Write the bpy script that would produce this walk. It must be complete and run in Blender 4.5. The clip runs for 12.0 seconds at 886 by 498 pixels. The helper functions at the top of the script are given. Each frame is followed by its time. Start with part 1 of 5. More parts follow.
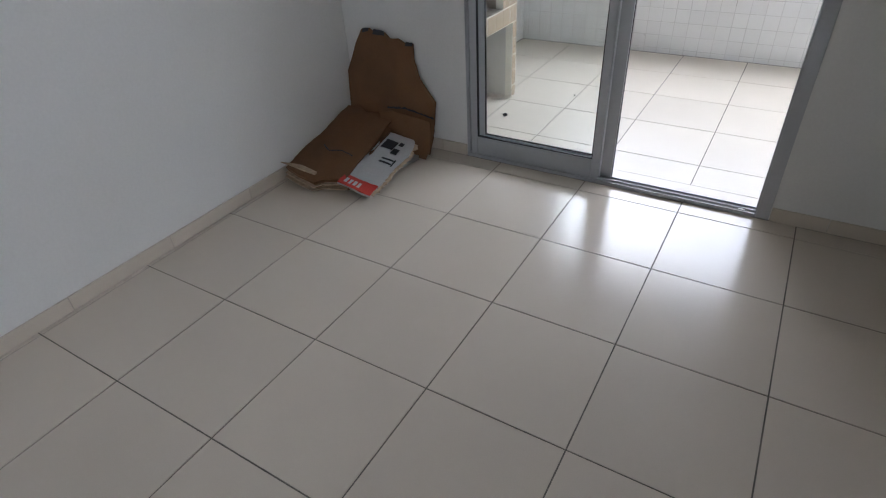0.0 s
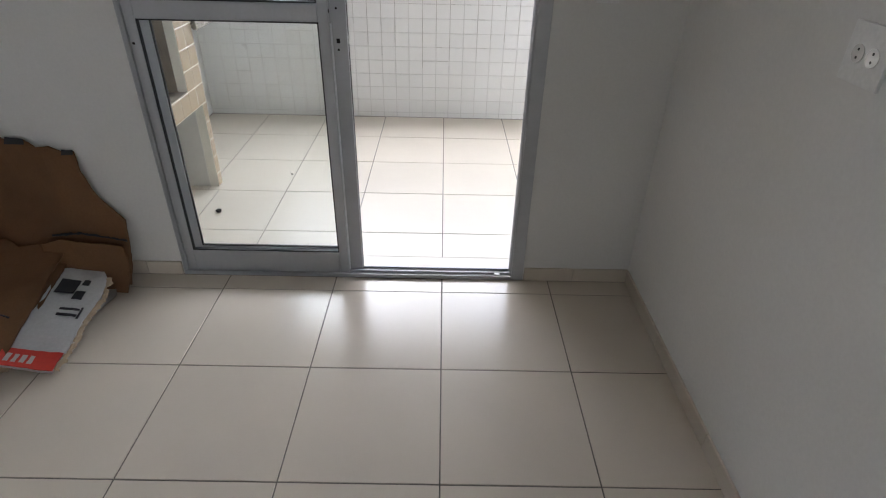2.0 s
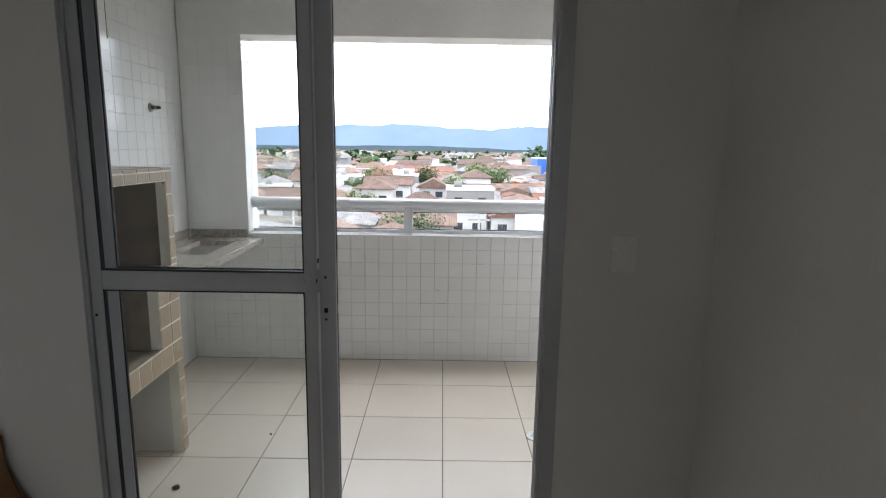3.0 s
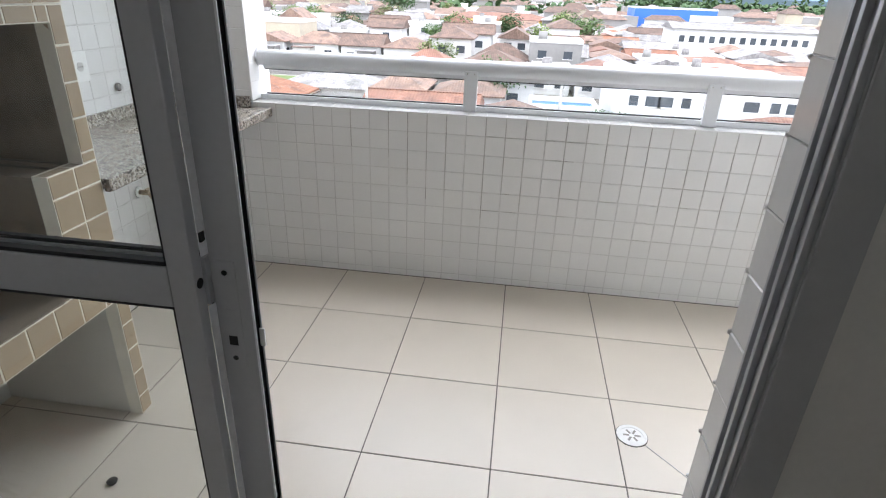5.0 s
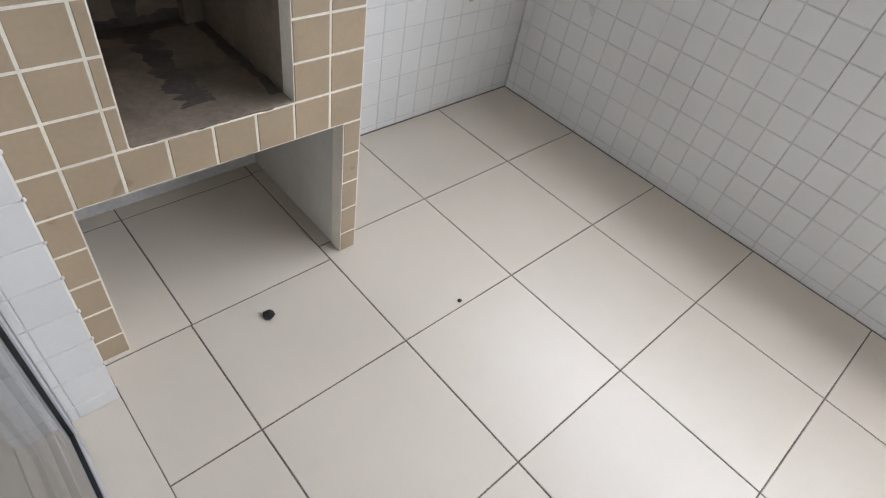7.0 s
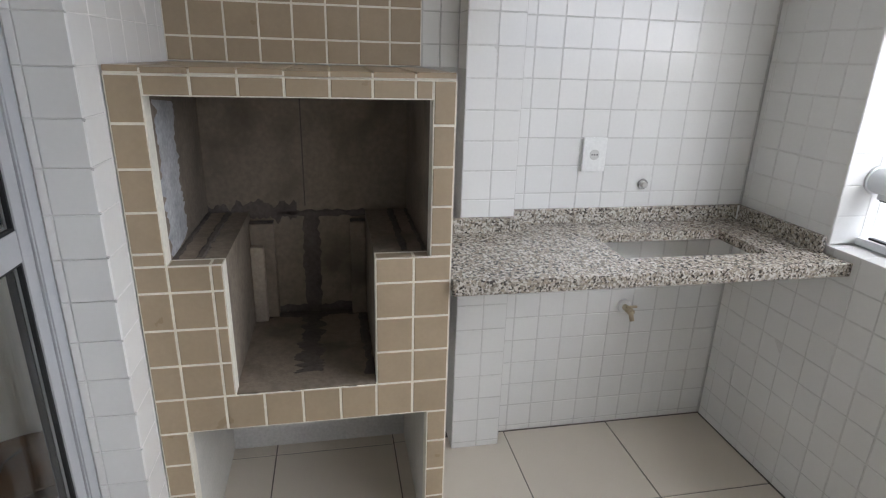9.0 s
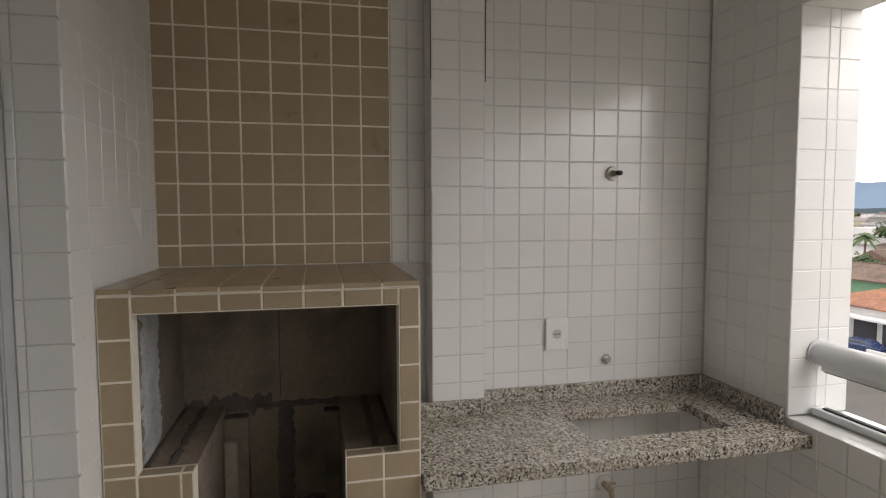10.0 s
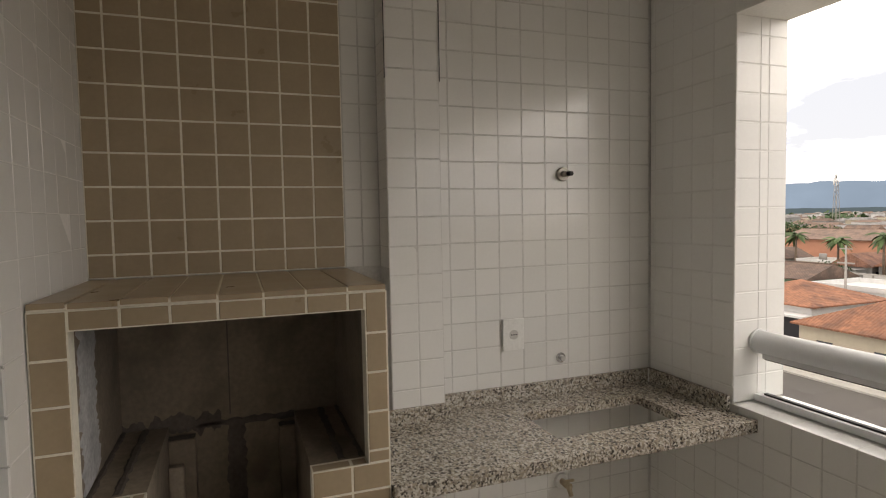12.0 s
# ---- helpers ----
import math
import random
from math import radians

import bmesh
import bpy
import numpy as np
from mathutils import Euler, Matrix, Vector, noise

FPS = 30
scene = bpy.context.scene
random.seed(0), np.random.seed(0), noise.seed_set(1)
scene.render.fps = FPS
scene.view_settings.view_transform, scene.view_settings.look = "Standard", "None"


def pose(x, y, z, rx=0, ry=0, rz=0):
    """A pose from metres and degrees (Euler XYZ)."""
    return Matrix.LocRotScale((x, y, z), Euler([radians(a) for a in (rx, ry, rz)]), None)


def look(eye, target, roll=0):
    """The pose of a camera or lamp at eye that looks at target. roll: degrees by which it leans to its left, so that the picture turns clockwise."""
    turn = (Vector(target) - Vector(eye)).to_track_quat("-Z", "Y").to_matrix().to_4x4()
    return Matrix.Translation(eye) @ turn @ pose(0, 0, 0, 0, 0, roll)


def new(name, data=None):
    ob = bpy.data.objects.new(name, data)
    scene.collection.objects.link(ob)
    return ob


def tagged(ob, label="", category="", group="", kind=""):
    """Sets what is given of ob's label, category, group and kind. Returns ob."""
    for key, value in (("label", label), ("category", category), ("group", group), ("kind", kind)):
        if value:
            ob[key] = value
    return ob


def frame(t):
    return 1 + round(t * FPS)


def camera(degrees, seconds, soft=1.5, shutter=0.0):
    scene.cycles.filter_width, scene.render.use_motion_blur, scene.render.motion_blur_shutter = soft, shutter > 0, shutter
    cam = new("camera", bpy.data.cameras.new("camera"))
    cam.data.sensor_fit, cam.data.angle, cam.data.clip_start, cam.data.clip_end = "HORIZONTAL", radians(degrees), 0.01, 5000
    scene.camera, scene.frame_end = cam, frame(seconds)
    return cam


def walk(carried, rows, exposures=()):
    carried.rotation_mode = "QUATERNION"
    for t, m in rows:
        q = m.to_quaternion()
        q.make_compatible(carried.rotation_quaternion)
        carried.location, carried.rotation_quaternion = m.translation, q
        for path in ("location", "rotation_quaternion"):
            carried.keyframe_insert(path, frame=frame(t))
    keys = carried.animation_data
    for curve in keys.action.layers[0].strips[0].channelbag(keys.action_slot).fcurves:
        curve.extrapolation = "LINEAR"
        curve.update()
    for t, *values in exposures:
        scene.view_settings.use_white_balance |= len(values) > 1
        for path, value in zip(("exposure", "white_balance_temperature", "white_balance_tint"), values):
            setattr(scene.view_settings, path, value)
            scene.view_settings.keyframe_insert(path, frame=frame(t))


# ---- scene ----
cam = camera(76.5, 12.0, soft=1.15)
PATH = [
    (0, (0.253, -2.909, 1.427), (-0.625, -1.544, 0.258), -3.5),
    (0.5, (0.093, -2.683, 1.401), (-0.316, -1.137, 0.2), -1.0),
    (1, (0.006, -2.549, 1.413), (-0.123, -0.963, 0.201), -0.2),
    (1.5, (0.009, -2.499, 1.433), (-0.002, -0.883, 0.254), 0.8),
    (2, (-0.013, -2.488, 1.446), (-0.001, -0.787, 0.394), 1.3),
    (2.5, (-0.023, -2.371, 1.508), (-0.034, -0.446, 0.968), 1.4),
    (3, (-0.022, -2.129, 1.532), (-0.016, -0.16, 1.183), 0.9),
    (3.2, (-0.006, -2.006, 1.539), (-0.003, -0.036, 1.194), 0.8),
    (4.8, (-0.026, -1.121, 1.491), (-0.163, 0.744, 0.782), 0.6),
    (5, (-0.012, -0.996, 1.483), (-0.236, 0.808, 0.649), 2.2),
    (5.5, (0.019, -0.786, 1.449), (-0.298, 0.852, 0.345), 6.6),
    (6, (-0.042, -0.59, 1.391), (-0.543, 0.906, 0.162), 10.7),
    (6.5, (-0.171, -0.378, 1.355), (-0.824, 0.895, -0.042), 14.1),
    (7, (-0.254, -0.251, 1.345), (-1.168, 0.841, -0.059), 12.1),
    (7.2, (-0.269, -0.178, 1.325), (-1.354, 0.797, -0.043), 11.7),
    (8.8, (0.037, 0.237, 1.433), (-1.772, 0.606, 0.663), 2.0),
    (9, (0.063, 0.259, 1.47), (-1.791, 0.629, 0.818), 1.7),
    (9.5, (0.13, 0.285, 1.556), (-1.803, 0.665, 1.206), 0.4),
    (10, (0.157, 0.294, 1.611), (-1.791, 0.727, 1.481), -0.2),
    (10.5, (0.17, 0.284, 1.632), (-1.773, 0.754, 1.7), -0.4),
    (11, (0.17, 0.264, 1.646), (-1.759, 0.766, 1.809), -0.8),
    (11.5, (0.155, 0.233, 1.643), (-1.756, 0.793, 1.831), -1.3),
    (12, (0.092, 0.206, 1.596), (-1.786, 0.886, 1.486), -1.1),
]
EXPOSURES = [(0.0, 2.0, 6050, 14), (0.5, 2.1, 6300, 14), (1.5, 2.1, 6400, 15), (2.2, 1.95, 6350, 14), (2.7, 1.3, 6350, 14), (3.0, 1.15, 6450, 13), (4.8, 1.2, 6400, 13), (5.0, 1.4, 6400, 13), (5.5, 1.7, 6450, 14), (6.5, 1.8, 6300, 15), (7.2, 1.5, 6350, 14), (8.8, 1.3, 6400, 13), (9.5, 0.75, 6950, 14), (10.3, 0.35, 7700, 15), (11.0, 0.25, 8250, 16), (11.5, 0.25, 8300, 16), (12.0, 0.25, 8150, 15)]
walk(cam, [(t, look(eye, target, roll)) for t, eye, target, roll in PATH], EXPOSURES)

# ---- sky and sun: bright overcast ----
world = bpy.data.worlds.new("overcast_sky")
scene.world = world
world.use_nodes = True
wn = world.node_tree
wn.nodes.clear()
w_out = wn.nodes.new("ShaderNodeOutputWorld")
w_bg = wn.nodes.new("ShaderNodeBackground")
w_sky = wn.nodes.new("ShaderNodeTexSky")
w_sky.sky_type = "NISHITA"
w_sky.sun_disc = False
w_sky.sun_elevation = radians(52)
w_sky.sun_rotation = radians(-40)
w_geo = wn.nodes.new("ShaderNodeTexCoord")
w_map = wn.nodes.new("ShaderNodeMapping")
w_map.inputs["Scale"].default_value = (1.0, 1.0, 3.2)
w_noise = wn.nodes.new("ShaderNodeTexNoise")
w_noise.inputs["Scale"].default_value = 2.6
w_noise.inputs["Detail"].default_value = 7.0
w_noise.inputs["Roughness"].default_value = 0.55
w_ramp = wn.nodes.new("ShaderNodeValToRGB")
w_ramp.color_ramp.elements[0].position = 0.45
w_ramp.color_ramp.elements[0].color = (9, 10.5, 13, 1)
w_ramp.color_ramp.elements[1].position = 0.67
w_ramp.color_ramp.elements[1].color = (54, 55, 57, 1)
w_mix = wn.nodes.new("ShaderNodeMixRGB")
w_mix.inputs["Fac"].default_value = 0.88
wn.links.new(w_geo.outputs["Generated"], w_map.inputs["Vector"])
wn.links.new(w_map.outputs["Vector"], w_noise.inputs["Vector"])
wn.links.new(w_noise.outputs["Fac"], w_ramp.inputs["Fac"])
wn.links.new(w_sky.outputs["Color"], w_mix.inputs["Color1"])
wn.links.new(w_ramp.outputs["Color"], w_mix.inputs["Color2"])
wn.links.new(w_mix.outputs["Color"], w_bg.inputs["Color"])
w_bg.inputs["Strength"].default_value = 0.078
wn.links.new(w_bg.outputs["Background"], w_out.inputs["Surface"])

sun_data = bpy.data.lights.new("sun", "SUN")
sun_data.energy = 0.8
sun_data.angle = radians(14)
sun_data.color = (1.0, 0.96, 0.9)
sun = new("sun", sun_data)
sun.matrix_basis = look((8, -10, 30), (0, 4, 0))

# added area lamps that stand in for the sky's light through the openings
def sky_lamp(name, x, y, z, w, h, power, target, color=(0.93, 0.97, 1.0)):
    d = bpy.data.lights.new(name, "AREA")
    d.shape, d.size, d.size_y, d.energy, d.color = "RECTANGLE", w, h, power, color
    ob = new(name, d)
    ob.matrix_basis = look((x, y, z), target)
    return ob


# the balcony's fill hangs unseen outside, above the opening
sky_lamp("balcony_sky_fill", 0.5, 3.4, 3.4, 5.6, 2.4, 86, (0.0, 0.3, 0.9), (0.95, 0.98, 1.0))
sky_lamp("room_window_light", 0.83, -4.55, 1.6, 1.2, 1.1, 0.8, (-1.8, -3.8, 1.6), (0.84, 0.94, 1.0))


# ---- materials ----
def node_mat(name, base, rough=0.6, metal=0.0, vary=0.08, scale=6.0, fine=0.05, fine_scale=90.0,
             bump=0.1, bump_scale=60.0, per_object=0.0, rough_vary=0.08, spec=0.5):
    """Principled surface with colour variation at two scales, roughness wear and fine relief."""
    m = bpy.data.materials.new(name)
    m.use_nodes = True
    nt = m.node_tree
    b = nt.nodes["Principled BSDF"]
    tc = nt.nodes.new("ShaderNodeTexCoord")
    geo = nt.nodes.new("ShaderNodeNewGeometry")
    n1 = nt.nodes.new("ShaderNodeTexNoise")
    n1.inputs["Scale"].default_value = scale
    n1.inputs["Detail"].default_value = 5
    n2 = nt.nodes.new("ShaderNodeTexNoise")
    n2.inputs["Scale"].default_value = fine_scale
    n2.inputs["Detail"].default_value = 3
    nt.links.new(geo.outputs["Position"], n1.inputs["Vector"])
    nt.links.new(geo.outputs["Position"], n2.inputs["Vector"])
    a1 = nt.nodes.new("ShaderNodeMapRange")
    a1.inputs["From Min"].default_value, a1.inputs["From Max"].default_value = 0.3, 0.7
    a1.inputs["To Min"].default_value, a1.inputs["To Max"].default_value = 1 - vary, 1 + vary
    a2 = nt.nodes.new("ShaderNodeMapRange")
    a2.inputs["From Min"].default_value, a2.inputs["From Max"].default_value = 0.3, 0.7
    a2.inputs["To Min"].default_value, a2.inputs["To Max"].default_value = 1 - fine, 1 + fine
    nt.links.new(n1.outputs["Fac"], a1.inputs["Value"])
    nt.links.new(n2.outputs["Fac"], a2.inputs["Value"])
    mul = nt.nodes.new("ShaderNodeMath")
    mul.operation = "MULTIPLY"
    nt.links.new(a1.outputs["Result"], mul.inputs[0])
    nt.links.new(a2.outputs["Result"], mul.inputs[1])
    last = mul
    if per_object:
        oi = nt.nodes.new("ShaderNodeObjectInfo")
        a3 = nt.nodes.new("ShaderNodeMapRange")
        a3.inputs["To Min"].default_value, a3.inputs["To Max"].default_value = 1 - per_object, 1 + per_object
        nt.links.new(oi.outputs["Random"], a3.inputs["Value"])
        mul2 = nt.nodes.new("ShaderNodeMath")
        mul2.operation = "MULTIPLY"
        nt.links.new(mul.outputs[0], mul2.inputs[0])
        nt.links.new(a3.outputs["Result"], mul2.inputs[1])
        last = mul2
    vm = nt.nodes.new("ShaderNodeVectorMath")
    vm.operation = "SCALE"
    vm.inputs[0].default_value = base[:3]
    nt.links.new(last.outputs[0], vm.inputs["Scale"])
    nt.links.new(vm.outputs["Vector"], b.inputs["Base Color"])
    r = nt.nodes.new("ShaderNodeMapRange")
    r.inputs["From Min"].default_value, r.inputs["From Max"].default_value = 0.3, 0.7
    r.inputs["To Min"].default_value, r.inputs["To Max"].default_value = max(0.02, rough - rough_vary), min(1, rough + rough_vary)
    nt.links.new(n1.outputs["Fac"], r.inputs["Value"])
    nt.links.new(r.outputs["Result"], b.inputs["Roughness"])
    b.inputs["Metallic"].default_value = metal
    b.inputs["Specular IOR Level"].default_value = spec
    if bump:
        nb = nt.nodes.new("ShaderNodeTexNoise")
        nb.inputs["Scale"].default_value = bump_scale
        nb.inputs["Detail"].default_value = 4
        nt.links.new(geo.outputs["Position"], nb.inputs["Vector"])
        bp = nt.nodes.new("ShaderNodeBump")
        bp.inputs["Strength"].default_value = bump
        bp.inputs["Distance"].default_value = 0.004
        nt.links.new(nb.outputs["Fac"], bp.inputs["Height"])
        nt.links.new(bp.outputs["Normal"], b.inputs["Normal"])
    return m


def stained(m, color, scale, low, high, stretch=(1, 1, 1)):
    """Lays blotches of another colour over a node_mat material."""
    nt = m.node_tree
    b = nt.nodes["Principled BSDF"]
    src = b.inputs["Base Color"].links[0].from_socket
    geo = nt.nodes.new("ShaderNodeNewGeometry")
    mp = nt.nodes.new("ShaderNodeMapping")
    mp.inputs["Scale"].default_value = stretch
    n = nt.nodes.new("ShaderNodeTexNoise")
    n.inputs["Scale"].default_value = scale
    n.inputs["Detail"].default_value = 6
    r = nt.nodes.new("ShaderNodeMapRange")
    r.inputs["From Min"].default_value, r.inputs["From Max"].default_value = low, high
    mix = nt.nodes.new("ShaderNodeMixRGB")
    mix.inputs["Color2"].default_value = (*color, 1)
    nt.links.new(geo.outputs["Position"], mp.inputs["Vector"])
    nt.links.new(mp.outputs["Vector"], n.inputs["Vector"])
    nt.links.new(n.outputs["Fac"], r.inputs["Value"])
    nt.links.new(r.outputs["Result"], mix.inputs["Fac"])
    nt.links.new(src, mix.inputs["Color1"])
    nt.links.new(mix.outputs["Color"], b.inputs["Base Color"])
    return m


def glass_mat(name, tint=(0.965, 0.985, 0.98)):
    m = bpy.data.materials.new(name)
    m.use_nodes = True
    nt = m.node_tree
    nt.nodes.clear()
    out = nt.nodes.new("ShaderNodeOutputMaterial")
    tr = nt.nodes.new("ShaderNodeBsdfTransparent")
    tr.inputs["Color"].default_value = (*tint, 1)
    gl = nt.nodes.new("ShaderNodeBsdfGlossy")
    gl.inputs["Roughness"].default_value = 0.02
    lw = nt.nodes.new("ShaderNodeLayerWeight")
    lw.inputs["Blend"].default_value = 0.5
    pw = nt.nodes.new("ShaderNodeMath")
    pw.operation = "POWER"
    pw.inputs[1].default_value = 4.5
    fr = nt.nodes.new("ShaderNodeMapRange")
    fr.inputs["To Min"].default_value, fr.inputs["To Max"].default_value = 0.05, 0.9
    nt.links.new(lw.outputs["Facing"], pw.inputs[0])
    nt.links.new(pw.outputs[0], fr.inputs["Value"])
    mx = nt.nodes.new("ShaderNodeMixShader")
    nt.links.new(fr.outputs["Result"], mx.inputs["Fac"])
    nt.links.new(tr.outputs["BSDF"], mx.inputs[1])
    nt.links.new(gl.outputs["BSDF"], mx.inputs[2])
    nt.links.new(mx.outputs["Shader"], out.inputs["Surface"])
    return m


M_PAINT = node_mat("wall_paint_white", (0.74, 0.73, 0.70), 0.55, vary=0.03, scale=1.5, fine=0.02, bump=0.10, bump_scale=140, spec=0.35)
M_CEIL = node_mat("ceiling_paint", (0.78, 0.77, 0.74), 0.8, vary=0.02, bump=0.08, bump_scale=90)
M_PLASTER = node_mat("balcony_plaster", (0.76, 0.755, 0.73), 0.7, vary=0.05, scale=3, fine=0.04, bump=0.25, bump_scale=70)
M_FLOOR = node_mat("floor_porcelain", (0.64, 0.565, 0.475), 0.215, vary=0.025, scale=2.2, fine=0.02, fine_scale=260, bump=0.015, bump_scale=25, per_object=0.02, rough_vary=0.0)
M_FLOORB = stained(node_mat("balcony_porcelain", (0.67, 0.605, 0.515), 0.35, vary=0.03, scale=2.6, fine=0.02, fine_scale=240, bump=0.015, bump_scale=25, per_object=0.02, rough_vary=0.0), (0.58, 0.52, 0.44), 3.1, 0.66, 0.9)
M_GROUT = node_mat("floor_grout", (0.17, 0.15, 0.13), 0.9, vary=0.3, scale=5, fine=0.15, bump=0.3)
M_GROUTW = node_mat("wall_grout_pale_grey", (0.60, 0.59, 0.57), 0.9, vary=0.10, scale=4, fine=0.08, bump=0.3)
M_GRIME = stained(node_mat("grimy_joint", (0.40, 0.38, 0.345), 0.9, vary=0.25, scale=14, fine=0.2, bump=0.2), (0.55, 0.53, 0.50), 9, 0.45, 0.6)
M_GROUTL = node_mat("white_grout", (0.66, 0.65, 0.63), 0.9, vary=0.06, scale=4, fine=0.05, bump=0.2)
M_FITTING = node_mat("dull_grey_metal", (0.36, 0.33, 0.29), 0.38, metal=0.7, vary=0.08, bump=0.03)
M_GROUTC = node_mat("cream_grout", (0.80, 0.76, 0.66), 0.85, vary=0.08, scale=7, fine=0.06, bump=0.3)
M_TILEW = node_mat("white_glazed_tile", (0.76, 0.755, 0.735), 0.13, vary=0.02, scale=3, fine=0.01, bump=0.03, bump_scale=16, per_object=0.02, rough_vary=0.03, spec=0.65)
M_TILEB = node_mat("beige_glazed_tile", (0.378, 0.292, 0.195), 0.33, vary=0.05, scale=9, fine=0.03, bump=0.03, bump_scale=20, per_object=0.03, rough_vary=0.06)
M_RENDER = stained(node_mat("fire_render_grey", (0.25, 0.205, 0.158), 0.92, vary=0.12, scale=5, fine=0.12, fine_scale=60, bump=0.5, bump_scale=60), (0.15, 0.12, 0.09), 6, 0.5, 0.7)
M_RENDERD = node_mat("damp_mortar", (0.12, 0.10, 0.085), 0.85, vary=0.25, scale=12, fine=0.15, bump=0.7, bump_scale=50)
M_LEGIN = node_mat("rough_white_render", (0.62, 0.60, 0.55), 0.85, vary=0.07, scale=6, fine=0.05, bump=0.4, bump_scale=50)
M_ALU = node_mat("grey_anodised_aluminium", (0.46, 0.47, 0.485), 0.36, metal=0.2, vary=0.04, scale=3, fine=0.02, bump=0.02, spec=0.5)
M_ALUW = node_mat("white_powder_coat", (0.72, 0.73, 0.74), 0.35, vary=0.03, scale=4, fine=0.01, bump=0.02)
M_RUBBER = node_mat("black_gasket", (0.012, 0.012, 0.013), 0.6, vary=0.2, bump=0.1)
M_GROOVE = node_mat("black_brush_groove_shade", (0.006, 0.006, 0.006), 1.0, vary=0.2, bump=0.1, spec=0.0)
# aluminium with its reflected daylight put into a pale matt colour
M_SHEEN = node_mat("pale_sheen_aluminium", (0.80, 0.81, 0.83), 0.45, metal=0.0, vary=0.03, scale=8, bump=0)
M_DARK = node_mat("dark_hole", (0.01, 0.01, 0.01), 0.8, bump=0)
M_PLASTIC = node_mat("white_plastic", (0.78, 0.78, 0.76), 0.35, vary=0.02, bump=0.01)
M_CHROME = node_mat("chrome", (0.62, 0.62, 0.62), 0.18, metal=1.0, vary=0.05, bump=0.02)
M_STEEL = node_mat("brushed_steel", (0.55, 0.54, 0.52), 0.32, metal=1.0, vary=0.06, scale=9, bump=0.05)
M_BRASS = node_mat("dull_brass", (0.50, 0.42, 0.30), 0.4, metal=0.8, vary=0.1, bump=0.05)
M_CARD = stained(node_mat("cardboard_brown", (0.17, 0.083, 0.034), 0.85, vary=0.10, scale=5, fine=0.06, fine_scale=120, bump=0.15, bump_scale=35), (0.11, 0.058, 0.027), 4, 0.5, 0.8)
M_CARDE = node_mat("cardboard_edge", (0.45, 0.34, 0.23), 0.9, vary=0.2, scale=30, bump=0.4)
M_CARDW = node_mat("printed_card_white", (0.50, 0.50, 0.50), 0.45, vary=0.06, scale=9, bump=0.08, bump_scale=30)
M_CARDR = node_mat("printed_card_red", (0.55, 0.045, 0.03), 0.5, vary=0.08, scale=9, bump=0.08)
# black for the print, the tape and the cardboard's painted shadow lines
M_INKSHADE = node_mat("black_print_and_shade", (0.03, 0.03, 0.035), 0.6, bump=0)
M_FILM = node_mat("clear_plastic_film", (0.36, 0.34, 0.31), 0.18, vary=0.15, scale=14, bump=0.6, bump_scale=25)
M_GLASS = glass_mat("door_glass")


def granite():
    m = bpy.data.materials.new("speckled_granite")
    m.use_nodes = True
    nt = m.node_tree
    b = nt.nodes["Principled BSDF"]
    geo = nt.nodes.new("ShaderNodeNewGeometry")
    vo = nt.nodes.new("ShaderNodeTexVoronoi")
    vo.inputs["Scale"].default_value = 175
    n = nt.nodes.new("ShaderNodeTexNoise")
    n.inputs["Scale"].default_value = 60
    n.inputs["Detail"].default_value = 5
    n.inputs["Roughness"].default_value = 0.7
    add = nt.nodes.new("ShaderNodeVectorMath")
    add.operation = "MULTIPLY_ADD"
    add.inputs[1].default_value = (0.02, 0.02, 0.02)
    nt.links.new(geo.outputs["Position"], n.inputs["Vector"])
    nt.links.new(n.outputs["Color"], add.inputs[0])
    nt.links.new(geo.outputs["Position"], add.inputs[2])
    nt.links.new(add.outputs["Vector"], vo.inputs["Vector"])
    sep = nt.nodes.new("ShaderNodeSeparateColor")
    nt.links.new(vo.outputs["Color"], sep.inputs["Color"])
    ramp = nt.nodes.new("ShaderNodeValToRGB")
    cr = ramp.color_ramp
    cr.interpolation = "CONSTANT"
    cr.elements[0].position, cr.elements[0].color = 0.0, (0.06, 0.052, 0.045, 1)
    cr.elements[1].position, cr.elements[1].color = 0.17, (0.23, 0.20, 0.165, 1)
    for p, c in ((0.42, (0.40, 0.365, 0.315, 1)), (0.62, (0.54, 0.505, 0.45, 1)), (0.86, (0.33, 0.28, 0.22, 1))):
        e = cr.elements.new(p)
        e.color = c
    nt.links.new(sep.outputs["Red"], ramp.inputs["Fac"])
    nt.links.new(ramp.outputs["Color"], b.inputs["Base Color"])
    b.inputs["Roughness"].default_value = 0.2
    return m


M_GRANITE = granite()


# ---- mesh helpers ----
def box(bm, x0, x1, y0, y1, z0, z1, bevel=0.0, segs=2):
    vs = [bm.verts.new(c) for c in ((x0, y0, z0), (x1, y0, z0), (x1, y1, z0), (x0, y1, z0),
                                    (x0, y0, z1), (x1, y0, z1), (x1, y1, z1), (x0, y1, z1))]
    fs = [bm.faces.new([vs[i] for i in f]) for f in
          ((0, 3, 2, 1), (4, 5, 6, 7), (0, 1, 5, 4), (1, 2, 6, 5), (2, 3, 7, 6), (3, 0, 4, 7))]
    if bevel:
        es = list({e for f in fs for e in f.edges})
        bmesh.ops.bevel(bm, geom=es, offset=bevel, segments=segs, affect="EDGES", profile=0.6)
    return bm


def boxes(*rows, bevel=0.0):
    bm = bmesh.new()
    for r in rows:
        box(bm, *r, bevel=bevel)
    return bm


